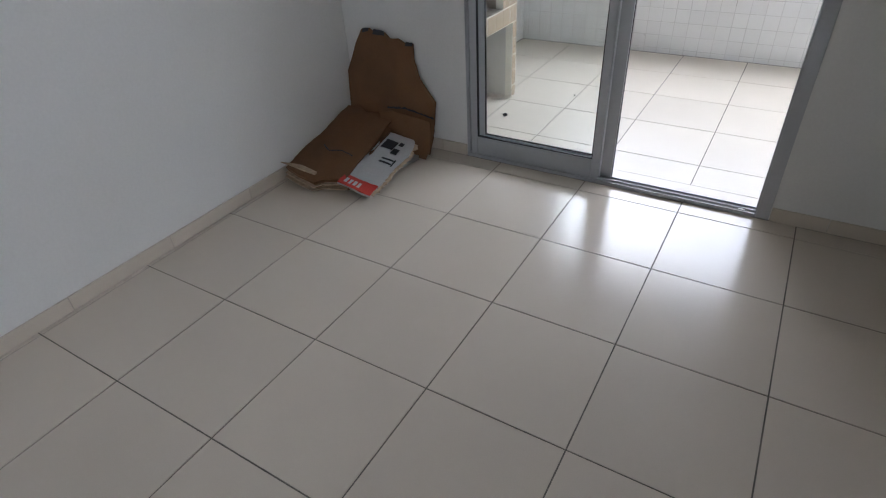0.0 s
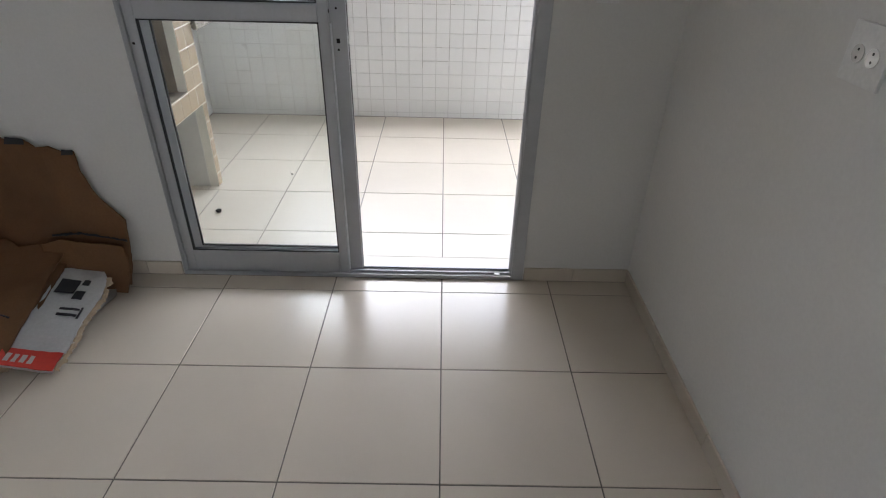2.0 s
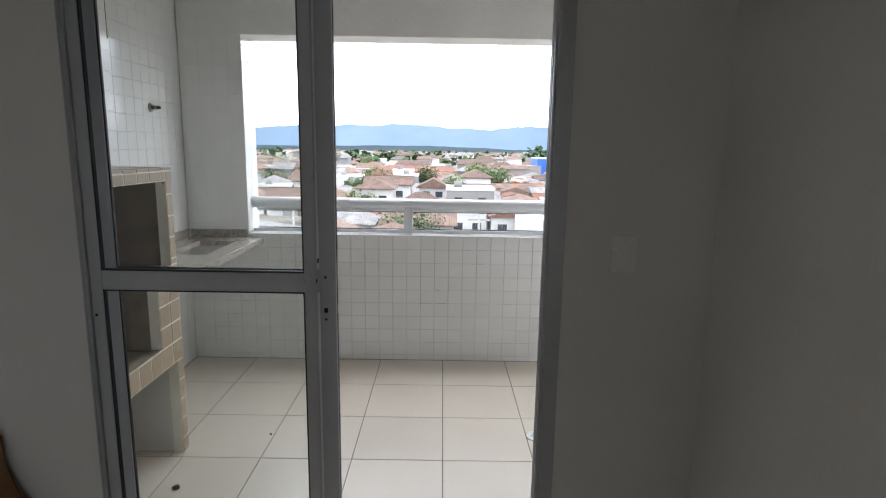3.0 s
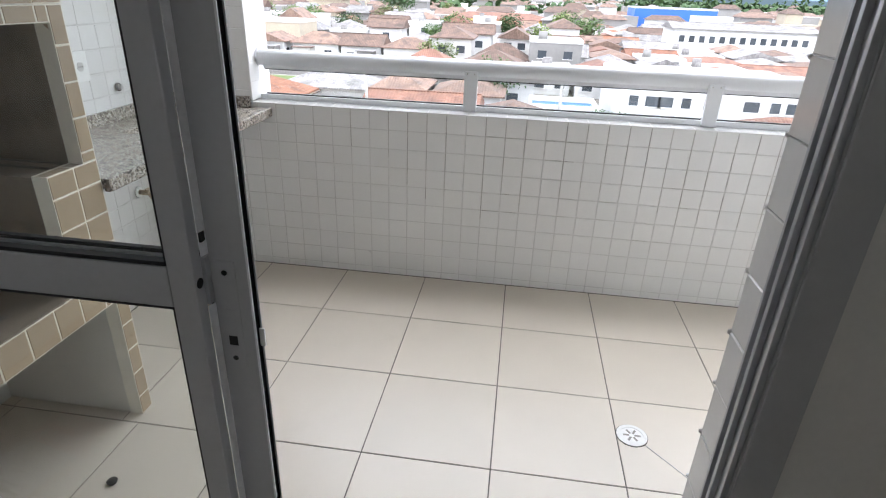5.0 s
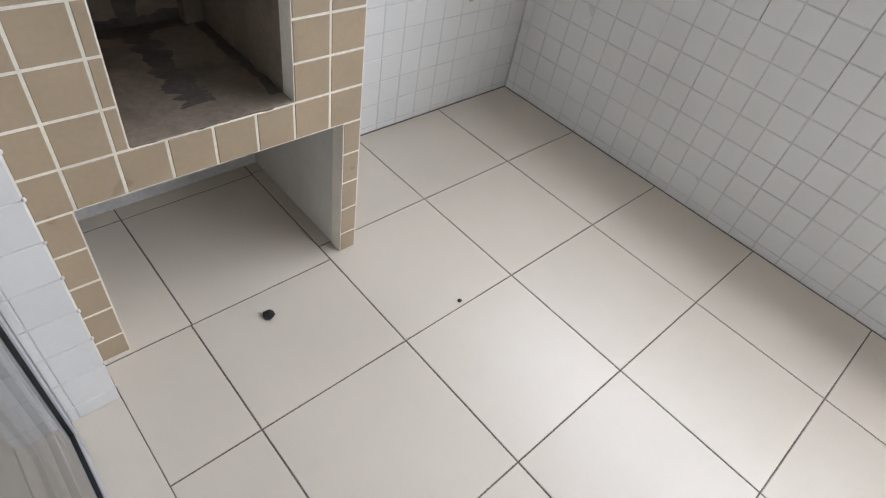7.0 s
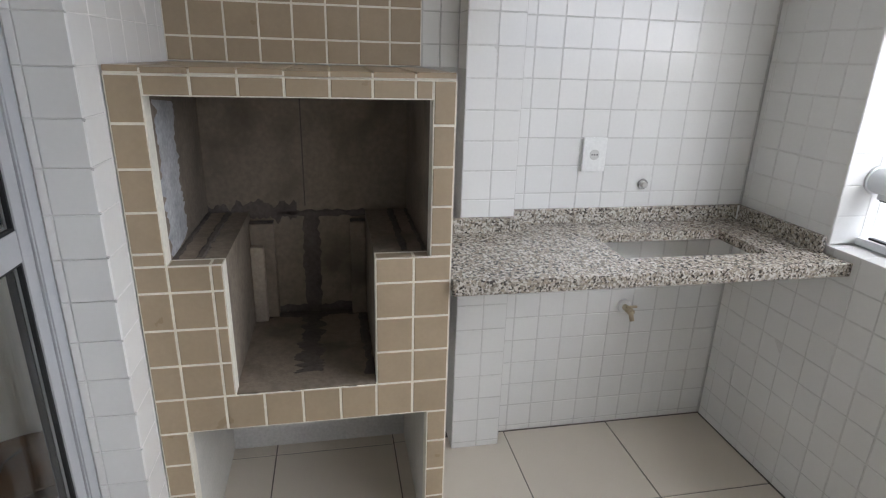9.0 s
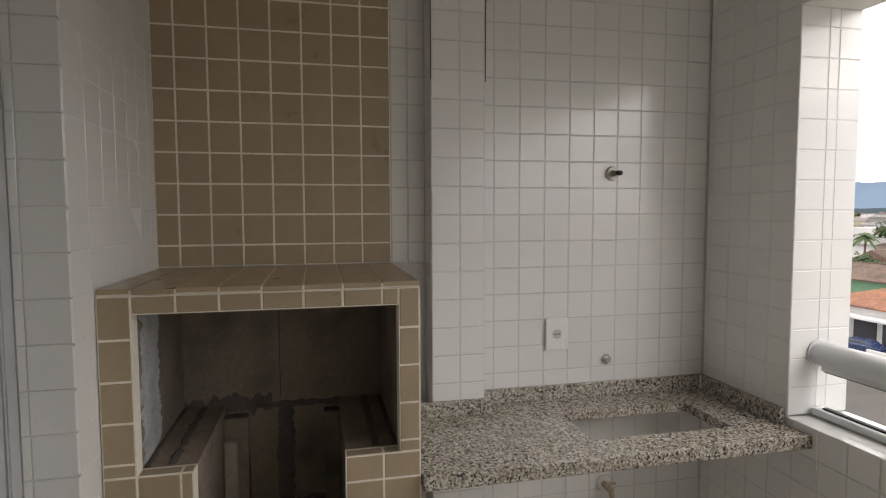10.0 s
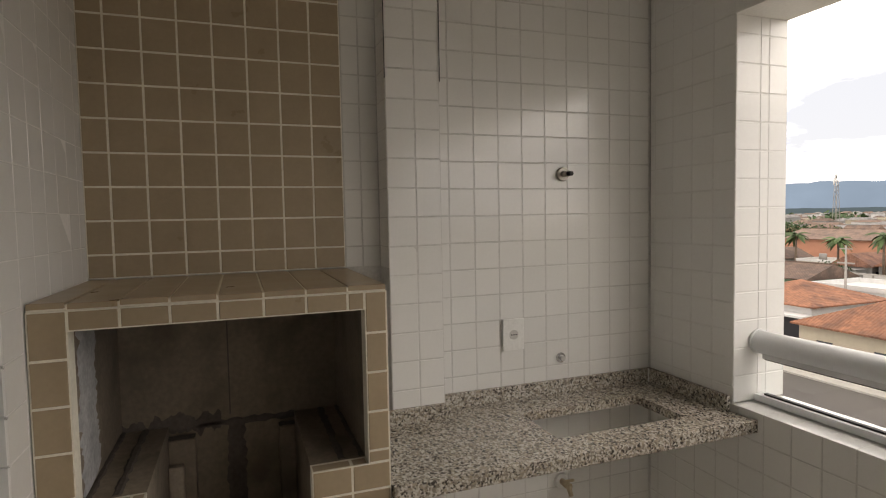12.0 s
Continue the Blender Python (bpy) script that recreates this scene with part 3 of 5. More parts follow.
# top, and the returns into the openings
tiles(bbq, (0, 0, 1.417), (1, 0, 0), (0, 1, 0), [CHIM_X + 0.002, BX + 0.002], BY, M_TILEB, gap=0.005, th=0.013, name="tile")
part("joint_bed", boxes((CHIM_X + 0.002, BX - 0.003, -0.222, 0.554, 1.414, 1.426)), M_GROUTC, bbq)
tiles(bbq, (0, -0.1555, 0), (-1, 0, 0), (0, 0, 1), [1.312, 1.352], cut(BZS, 0.967, 1.367), M_TILEB, gap=0.006)
tiles(bbq, (0, -0.0265, 0), (-1, 0, 0), (0, 0, 1), [1.312, 1.352], cut(BZS, 0.594, 0.96), M_TILEB, gap=0.006)
tiles(bbq, (0, 0, 0.9615), (1, 0, 0), (0, 1, 0), [-1.352, -1.312], [-0.149, -0.049, -0.02], M_TILEB, gap=0.005)
tiles(bbq, (0, 0, 0.9615), (1, 0, 0), (0, 1, 0), [-1.352, -1.312], [0.355, 0.456, 0.499], M_TILEB, gap=0.005)
tiles(bbq, (0, 0.5055, 0), (1, 0, 0), (0, 0, 1), [-1.352, -1.312], cut(BZS, 0.967, 1.367), M_TILEB, gap=0.006)
# chimney face
chimney = thing("chimney_breast", "beige tiled chimney breast above the barbecue", "chimney")
part("tile_bed", boxes((CHIM_X - 0.02, CHIM_X - 0.0018, -0.225, 0.549, 1.432, CEIL)), M_GROUTC, chimney)
tiles(chimney, (CHIM_X - 0.0062, 0, 0), (0, 1, 0), (0, 0, 1), [-0.225, -0.154, -0.053, 0.047, 0.147, 0.249, 0.349, 0.448, 0.549],
      [1.432] + [1.504 + 0.1025 * k for k in range(12)] + [CEIL], M_TILEB, gap=0.006)

# ---- counter ----
counter = thing("granite_counter", "speckled grey granite counter with an empty sink cut-out", "counter")
CX0, CX1, CY0, CY1, CZ0, CZ1 = -1.806, -1.285, 0.559, 1.806, 0.868, 0.90
SX0, SX1, SY0, SY1 = -1.655, -1.41, 1.12, 1.62
def slab_mesh(xs, ys, z0, z1, gone):
    """One slab over a grid of lines, with some cells left open."""
    bm = bmesh.new()
    grid = {}
    for i, xv in enumerate(xs):
        for k, yv in enumerate(ys):
            grid[i, k] = bm.verts.new((xv, yv, z0))
    for i in range(len(xs) - 1):
        for k in range(len(ys) - 1):
            if (i, k) not in gone:
                bm.faces.new((grid[i, k], grid[i + 1, k], grid[i + 1, k + 1], grid[i, k + 1]))
    ext = bmesh.ops.extrude_face_region(bm, geom=bm.faces[:])
    bmesh.ops.translate(bm, vec=(0, 0, z1 - z0), verts=[g for g in ext["geom"] if isinstance(g, bmesh.types.BMVert)])
    bmesh.ops.delete(bm, geom=[v for v in bm.verts if not v.link_faces], context="VERTS")
    return bm


part("slab", slab_mesh([CX0, -1.733, SX0, SX1, CX1 - 0.022], [CY0, 0.870, SY0, SY1, CY1], CZ0, CZ1, {(0, 0), (2, 2)}), M_GRANITE, counter)
part("front_edge", boxes((CX1 - 0.022, CX1, CY0, CY1 + 0.02, 0.858, CZ1 + 0.0015), bevel=0.004), M_GRANITE, counter)
part("backsplash", boxes((-1.808, -1.790, 0.866, 1.788, CZ1, 0.955), bevel=0.002), M_GRANITE, counter)
part("backsplash", boxes((-1.733, -1.715, 0.56, 0.884, CZ1, 0.950), bevel=0.002), M_GRANITE, counter)
part("backsplash", boxes((-1.808, JAMB - 0.01, 1.7885, 1.8065, CZ1, 0.955), bevel=0.002), M_GRANITE, counter)
part("sealant", boxes((-1.7905, -1.787, 1.784, 1.7885, CZ1, 0.955)), M_PLASTIC, counter)


# ---- wall fittings ----
def disc(name, parent, p0, p1, r0, r1, material, n=24, label=""):
    return part(name, cyl(bmesh.new(), p0, p1, r0, r1, n), material, parent, label)


shower = thing("wall_pipe", "short chrome pipe stub with a round wall flange", "pipe")
disc("flange", shower, (-1.806, 1.391, 1.756), (-1.797, 1.391, 1.756), 0.027, 0.024, M_FITTING)
disc("stub", shower, (-1.797, 1.391, 1.756), (-1.765, 1.391, 1.756), 0.012, 0.012, M_FITTING)
disc("thread", shower, (-1.765, 1.391, 1.756), (-1.745, 1.393, 1.755), 0.009, 0.009, M_DARK)
valve = thing("water_outlet", "capped chrome water outlet above the counter", "pipe")
disc("collar", valve, (-1.806, 1.377, 1.04), (-1.800, 1.377, 1.04), 0.020, 0.018, M_CHROME)
disc("cap", valve, (-1.800, 1.377, 1.04), (-1.786, 1.377, 1.04), 0.012, 0.010, M_STEEL)
tap = thing("wall_tap", "brass garden tap under the granite counter", "tap")
disc("flange", tap, (-1.806, 1.374, 0.545), (-1.798, 1.374, 0.545), 0.030, 0.026, M_PLASTIC)
disc("body", tap, (-1.798, 1.374, 0.545), (-1.745, 1.374, 0.545), 0.012, 0.014, M_BRASS)
disc("spout", tap, (-1.752, 1.374, 0.545), (-1.735, 1.376, 0.512), 0.010, 0.009, M_BRASS)
part("handle", boxes((-1.757, -1.747, 1.352, 1.398, 0.562, 0.570), bevel=0.002), M_BRASS, tap)
disc("spindle", tap, (-1.752, 1.374, 0.552), (-1.752, 1.374, 0.563), 0.006, 0.006, M_BRASS)
outlet = thing("power_socket", "white rectangular power socket on the tiled wall", "socket")
part("plate", boxes((-1.8085, -1.7995, 1.126, 1.214, 1.09, 1.210), bevel=0.002), M_PLASTIC, outlet)
disc("socket_well", outlet, (-1.800, 1.170, 1.150), (-1.7985, 1.170, 1.150), 0.019, 0.018, M_STEEL, 20)
for dy in (-0.0095, 0, 0.0095):
    disc("contact", outlet, (-1.7986, 1.170 + dy, 1.150), (-1.7980, 1.170 + dy, 1.150), 0.0028, 0.0028, M_DARK, 10)
switch = thing("light_switch", "plain white blanking plate beside the door", "switch")
part("plate", boxes((0.508, 0.586, WALL_IN - 0.005, WALL_IN, 1.160, 1.278), bevel=0.002), M_PLASTIC, switch)
part("insert", boxes((0.522, 0.572, WALL_IN - 0.0062, WALL_IN - 0.005, 1.185, 1.253), bevel=0.0005), M_PLASTIC, switch)
socket = thing("wall_socket", "white double wall socket with two round wells", "socket")
part("plate", boxes((ROOM_R - 0.008, ROOM_R, -1.400, -1.275, 1.145, 1.261), bevel=0.002), M_PLASTIC, socket)
for yy in (-1.314, -1.360):
    disc("socket_well", socket, (ROOM_R - 0.0079, yy, 1.202), (ROOM_R - 0.0095, yy, 1.202), 0.019, 0.018, M_STEEL, 20)
    for dz in (-0.008, 0.008):
        disc("contact", socket, (ROOM_R - 0.0094, yy, 1.202 + dz), (ROOM_R - 0.0100, yy, 1.202 + dz), 0.003, 0.003, M_DARK, 10)

for yy, x0 in ((0.673, -1.7335), (0.8655, -1.7335)):
    part("open_joint", boxes((x0, x0 + 0.0022, yy - 0.0012, yy + 0.0012, 2.06, CEIL - 0.02)), M_DARK, pillar)
part("open_joint", boxes((-1.8085, -1.8030, 0.8655, 0.8680, 2.06, CEIL - 0.02)), M_DARK, pillar)

# ---- railing ----
railing = thing("railing", "white aluminium balcony railing with low glass panes", "railing")
RY, RZ = 1.925, 1.138


def oval(bm, x0, x1, ry, rz, yc, zc, n=28):
    rings = [[bm.verts.new((x, yc + ry * math.cos(2 * math.pi * i / n), zc + rz * math.sin(2 * math.pi * i / n))) for i in range(n)] for x in (x0, x1)]
    for i in range(n):
        bm.faces.new((rings[0][i], rings[0][(i + 1) % n], rings[1][(i + 1) % n], rings[1][i])).smooth = True
    bm.faces.new(rings[0])
    bm.faces.new(rings[1][::-1])
    return bm


part("top_rail", oval(bmesh.new(), JAMB + 0.004, BALC_R, 0.042, 0.040, RY, RZ), M_ALUW, railing, "round white hand rail")
part("rail_channel", boxes((JAMB + 0.03, BALC_R, RY - 0.02, RY + 0.02, 1.085, 1.105), bevel=0.002), M_ALUW, railing)
part("end_flange", oval(bmesh.new(), JAMB, JAMB + 0.006, 0.047, 0.045, RY, RZ), M_ALUW, railing)
part("bottom_rail", boxes((JAMB + 0.002, BALC_R, RY - 0.022, RY + 0.022, PAR_H, PAR_H + 0.024), bevel=0.002), M_ALUW, railing)
part("gasket", boxes((JAMB + 0.03, BALC_R, RY - 0.008, RY + 0.008, PAR_H + 0.024, PAR_H + 0.030), (JAMB + 0.03, BALC_R, RY - 0.008, RY + 0.008, 1.079, 1.085)), M_RUBBER, railing)
POSTS = (-0.262, 0.90, 2.06)
for px in POSTS:
    wdt = 0.066
    post = part("post", boxes((px - wdt / 2, px + wdt / 2, RY - 0.050, RY - 0.024, PAR_H, 1.128), bevel=0.003), M_ALUW, railing, "flat white aluminium post")
    for sx in (-0.018, 0.018):
        disc("screw", post, (px + sx, RY - 0.0505, 1.115), (px + sx, RY - 0.0485, 1.115), 0.004, 0.004, M_STEEL, 10)
for a, b in zip((JAMB - 0.01,) + POSTS, POSTS):
    pn = part("pane", glass_sheet(a + 0.02, b - 0.02, RY, PAR_H + 0.028, 1.082), M_GLASS, railing, "clear glass pane")
    pn.visible_shadow = False

# grey that stands for the shade inside the drain's slots
M_SLOTSHADE = node_mat("slot_shade_grey", (0.30, 0.285, 0.26), 0.8, bump=0)
# ---- floor drain, debris ----
drain = thing("floor_drain", "round white floor drain with a slotted grate", "drain")
DX, DY = 0.512, 0.708


def ring(r0, r1, z0, z1, n=36):
    bm = bmesh.new()
    prof = ((r0, z0), (r0, z1), (r1, z1), (r1, z0))
    cols = [[bm.verts.new((DX + r * math.cos(2 * math.pi * i / n), DY + r * math.sin(2 * math.pi * i / n), z)) for r, z in prof] for i in range(n)]
    for i in range(n):
        for k in range(3):
            bm.faces.new((cols[i][k], cols[(i + 1) % n][k], cols[(i + 1) % n][k + 1], cols[i][k + 1]))
    return bm


part("rim", ring(0.042, 0.056, 0.0, 0.004), M_PLASTIC, drain)
# dark ring laid around the rim as its shadow
part("shadow_ring", ring(0.056, 0.0585, 0.0, 0.0018), M_GROUT, drain)
part("plate", cyl(bmesh.new(), (DX, DY, 0.0), (DX, DY, 0.0026), 0.042, n=36), M_PLASTIC, drain)
for k in range(6):
    a = k * math.pi / 3
    c, s = math.cos(a), math.sin(a)
    bm = boxes((0.010, 0.032, -0.004, 0.004, 0.0024, 0.0032))
    bmesh.ops.transform(bm, matrix=Matrix.Translation((DX, DY, 0)) @ Matrix.Rotation(a, 4, "Z"), verts=bm.verts)
    part("slot", bm, M_SLOTSHADE, drain)


def line_strip(p, q, w, z):
    a, b = Vector((*p, 0)), Vector((*q, 0))
    s = (b - a).normalized().cross(Vector((0, 0, 1))) * w / 2
    bm = bmesh.new()
    lo = [bm.verts.new(v + Vector((0, 0, -0.002))) for v in (a + s, a - s, b - s, b + s)]
    hi = [bm.verts.new(v + Vector((0, 0, z))) for v in (a + s, a - s, b - s, b + s)]
    bm.faces.new(hi)
    for i in range(4):
        bm.faces.new((lo[i], lo[(i + 1) % 4], hi[(i + 1) % 4], hi[i]))
    return bm


part("cut_joint", line_strip((DX + 0.042, DY - 0.042), (BLOCK_X, BLOCK_Y + 0.01), 0.003, 0.0016), M_GROUTW, floor_balcony)


def crumb(name, label, x, y, r):
    bm = bmesh.new()
    bmesh.ops.create_icosphere(bm, subdivisions=2, radius=r)
    for v in bm.verts:
        v.co *= 1 + 0.3 * noise.noise(v.co * (1.2 / r))
        v.co.z *= 0.55
    low = min(v.co.z for v in bm.verts)
    bmesh.ops.translate(bm, vec=(x, y, -low), verts=bm.verts)
    ob = new(name, mesh_of(name, bm, M_DARK))
    return tagged(ob, label, "debris")


crumb("debris", "small dark dry crumb on the tiles", -1.205, 0.185, 0.016)
crumb("debris", "tiny dark speck of dirt on the tiles", -0.928, 0.686, 0.007)


# ---- cardboard in the room's corner ----
def sheet(points, thick, m, wave=0.006, seed=0.0, cells=18):
    """A sheet cut to an outline (u, v), gently warped, with thickness, placed by m."""
    us, vs = [p[0] for p in points], [p[1] for p in points]
    bm = bmesh.new()
    ring_pts = []
    for (u0, v0), (u1, v1) in zip(points, points[1:] + points[:1]):
        n = max(2, int(math.hypot(u1 - u0, v1 - v0) / 0.02))
        for i in range(n):
            f = i / n
            j = 0.003 * noise.noise(Vector((u0 + (u1 - u0) * f, v0 + (v1 - v0) * f, seed)) * 60)
            ring_pts.append((u0 + (u1 - u0) * f + j, v0 + (v1 - v0) * f + j))
    face = bm.faces.new([bm.verts.new((u, v, 0)) for u, v in ring_pts])
    bmesh.ops.triangulate(bm, faces=[face])
    for k in range(1, cells):
        u = min(us) + (max(us) - min(us)) * k / cells
        bmesh.ops.bisect_plane(bm, geom=bm.verts[:] + bm.edges[:] + bm.faces[:], plane_co=(u, 0, 0), plane_no=(1, 0, 0))
        v = min(vs) + (max(vs) - min(vs)) * k / cells
        bmesh.ops.bisect_plane(bm, geom=bm.verts[:] + bm.edges[:] + bm.faces[:], plane_co=(0, v, 0), plane_no=(0, 1, 0))
    for vert in bm.verts:
        vert.co.z += wave * (noise.noise(Vector((vert.co.x * 5, vert.co.y * 5, seed))) + 0.3 * noise.noise(Vector((vert.co.x * 17, vert.co.y * 17, seed + 4))))
    ext = bmesh.ops.extrude_face_region(bm, geom=bm.faces[:])
    bmesh.ops.translate(bm, vec=(0, 0, thick), verts=[g for g in ext["geom"] if isinstance(g, bmesh.types.BMVert)])
    bmesh.ops.transform(bm, matrix=m, verts=bm.verts)
    return bm


upright = thing("cardboard_sheet", "torn brown cardboard sheet leaning in the corner", "cardboard")
lean = Matrix.Translation((0, -0.492, 0.004)) @ pose(0, 0, 0, 83, 0, 0)
part("sheet", sheet([(-1.900, 0.0), (-1.345, 0.0), (-1.32, 0.10), (-1.315, 0.300), (-1.37, 0.365), (-1.42, 0.43), (-1.445, 0.50), (-1.452, 0.588), (-1.50, 0.585),
                     (-1.55, 0.605), (-1.60, 0.60), (-1.64, 0.632), (-1.69, 0.618), (-1.74, 0.64), (-1.79, 0.632), (-1.85, 0.52), (-1.905, 0.40)], 0.006, lean, 0.014, 1.0), M_CARD, upright)
part("flap", sheet([(-1.62, 0.0), (-1.335, 0.0), (-1.315, 0.06), (-1.305, 0.14), (-1.31, 0.215), (-1.36, 0.225), (-1.44, 0.23), (-1.55, 0.245), (-1.64, 0.22)], 0.005,
                   Matrix.Translation((0, -0.530, 0.004)) @ pose(0, 0, 0, 84, 0, 1), 0.014, 3.0), M_CARD, upright, "folded lower flap")
# black ribbon painted as the shadow where the sheet folds
part("fold_shadow", ribbon([lean @ Vector(p) for p in ((-1.62, 0.232, 0.020), (-1.50, 0.245, 0.022), (-1.40, 0.230, 0.022), (-1.312, 0.215, 0.022))], 0.010, (0, -0.99, 0.12), 0.005), M_INKSHADE, upright, "dark strip painted as shadow along the folded flap")
for pts, seed in (([(-1.78, 0.615), (-1.742, 0.625), (-1.735, 0.643), (-1.775, 0.640)], 5.0), ([(-1.71, 0.612), (-1.635, 0.612), (-1.635, 0.634), (-1.70, 0.640)], 6.0),
                  ([(-1.50, 0.572), (-1.455, 0.575), (-1.452, 0.594), (-1.495, 0.593)], 7.0)):
    part("tape_scrap", sheet(pts, 0.004, lean @ Matrix.Translation((0, 0, 0.008)), 0.002, seed, 3), M_INKSHADE, upright)

pile = thing("cardboard_box", "flattened brown cardboard box with a printed white and red side", "cardboard")
OUT = [(-1.905, 0.0), (-1.80, -0.030), (-1.72, -0.045), (-1.665, -0.055), (-1.63, -0.015), (-1.515, 0.025), (-1.56, 0.57), (-1.62, 0.535), (-1.68, 0.575), (-1.75, 0.555), (-1.83, 0.600), (-1.905, 0.585)]
for k, (z0, tilt, dx, dy) in enumerate(((0.003, 1.0, 0.000, 0.012), (0.014, 2.5, -0.004, -0.014), (0.025, 4.5, 0.002, 0.010), (0.036, 7.0, -0.003, -0.008), (0.047, 10.0, 0.001, 0.004))):
    reach = [(a + dx, b + dy) for a, b in OUT]
    part("layer", sheet(reach, 0.005, Matrix.Translation((0, -1.055, z0)) @ pose(0, 0, 0, tilt, 0, 0), 0.006, 10.0 + k, 10), M_CARDE if k % 2 else M_CARD, pile)
top_m = Matrix.Translation((0, -1.055, 0.064)) @ pose(0, 0, 0, 13.5, 0, 0)
part("layer", sheet(OUT, 0.006, top_m, 0.010, 20.0), M_CARD, pile, "creased brown top layer")
# the shade inside the torn layer, laid on as a black ribbon
part("crease_shade", ribbon([top_m @ Vector(p) for p in ((-1.80, 0.215, 0.013), (-1.74, 0.185, 0.013), (-1.67, 0.205, 0.013), (-1.58, 0.185, 0.013))], 0.008, (0, -0.2, 0.98), 0.004), M_INKSHADE, pile, "tear in the top layer, its shade painted as a dark strip")
curl = sheet([(-1.900, -0.028), (-1.83, -0.012), (-1.74, -0.052), (-1.64, -0.060), (-1.655, -0.022), (-1.80, 0.012)], 0.006, Matrix.Translation((0, -1.06, 0.036)) @ pose(0, 0, 0, -16, 2, 0), 0.006, 41.0, 6)
part("torn_flap", curl, M_CARDE, pile, "pale torn corrugated edge")
side_m = Matrix.Translation((-1.525, -1.07, 0.056)) @ pose(0, 0, 0, 7.5, 10, 4) @ Matrix.Translation((1.41, 1.085, 0))
part("printed_side", sheet([(-1.425, -1.085), (-1.235, -1.085), (-1.228, -0.98), (-1.235, -0.85), (-1.225, -0.72), (-1.235, -0.62), (-1.285, -0.545), (-1.34, -0.535), (-1.425, -0.575)], 0.006, side_m, 0.010, 30.0), M_CARDW, pile, "glossy white printed side")
up = side_m @ Matrix.Translation((0, 0, 0.009))
part("print_band", sheet([(-1.424, -1.083), (-1.237, -1.083), (-1.232, -1.005), (-1.424, -1.005)], 0.004, up, 0.010, 30.0), M_CARDR, pile, "red printed band")
for a, b, c, d in ((-1.335, -1.265, -0.835, -0.825), (-1.335, -1.265, -0.805, -0.795), (-1.262, -1.255, -0.845, -0.785), (-1.32, -1.285, -0.745, -0.700), (-1.395, -1.325, -0.715, -0.640), (-1.315, -1.29, -0.665, -0.635)):
    part("print_bar", sheet([(a, c), (b, c), (b, d), (a, d)], 0.003, up, 0.010, 30.0, 3), M_INKSHADE, pile)
for a, b in ((-1.40, -1.385), (-1.375, -1.36), (-1.35, -1.335), (-1.325, -1.31)):
    part("print_bar", sheet([(a, -1.065), (b, -1.065), (b, -1.030), (a, -1.030)], 0.003, up @ Matrix.Translation((0, 0, 0.0025)), 0.010, 30.0, 2), M_CARDW, pile)
part("film_scrap", sheet([(-1.33, -0.70), (-1.25, -0.72), (-1.215, -0.62), (-1.26, -0.52), (-1.34, -0.49), (-1.39, -0.55)], 0.003, up @ Matrix.Translation((0, 0, 0.006)) @ pose(0, 0, 0, 2, -3, 0), 0.030, 52.0, 14), M_FILM, pile, "crumpled clear plastic film")
part("torn_edge", ribbon([side_m @ Vector(p) for p in ((-1.226, -1.08, 0.004), (-1.216, -0.95, 0.004), (-1.226, -0.84, 0.004), (-1.214, -0.70, 0.004), (-1.24, -0.60, 0.004))], 0.022, (0.17, -0.1, 0.98), 0.014), M_CARDE, pile, "pale torn corrugated edge")
# ---- baseboards ----
def baseboard(name, bm):
    return setting(name, bm, M_FLOOR, "beige tile baseboard strip", "baseboard")


def skirting(name, fixed, a, b, axis, inward):
    bm = bmesh.new()
    cuts = breaks(a, b, TR, 0.11)
    for p, q in zip(cuts, cuts[1:]):
        lo, hi = sorted((fixed, fixed + inward * 0.009))
        if axis == "x":
            box(bm, p + 0.001, q - 0.001, lo, hi, 0.001, 0.066, 0.0015, 1)
        else:
            box(bm, lo, hi, p + 0.001, q - 0.001, 0.001, 0.066, 0.0015, 1)
    return baseboard(name, bm)


skirting("baseboard", WALL_IN, ROOM_L, -1.156, "x", -1)
skirting("baseboard", WALL_IN, DOOR_R + 0.03, ROOM_R, "x", -1)
skirting("baseboard", ROOM_L, ROOM_B, WALL_IN - 0.010, "y", 1)
skirting("baseboard", ROOM_R, ROOM_B, WALL_IN - 0.010, "y", -1)
skirting("baseboard", ROOM_B, ROOM_L + 0.01, ROOM_R - 0.01, "x", 1)

# ---- the town below ----
GZ = -11.0
M_GROUND = stained(node_mat("town_ground", (0.20, 0.18, 0.15), 0.95, vary=0.2, scale=0.05, fine=0.1, fine_scale=1.5, bump=0), (0.10, 0.11, 0.06), 0.02, 0.56, 0.66)
M_ROAD = node_mat("worn_asphalt", (0.085, 0.075, 0.068), 0.9, vary=0.2, scale=0.3, fine=0.12, fine_scale=4, bump=0)
M_GRASS = node_mat("verge_grass", (0.10, 0.14, 0.035), 0.95, vary=0.25, scale=0.4, fine=0.2, fine_scale=5, bump=0)
M_KERB = node_mat("concrete_kerb", (0.38, 0.36, 0.33), 0.9, vary=0.1, scale=0.8, bump=0)


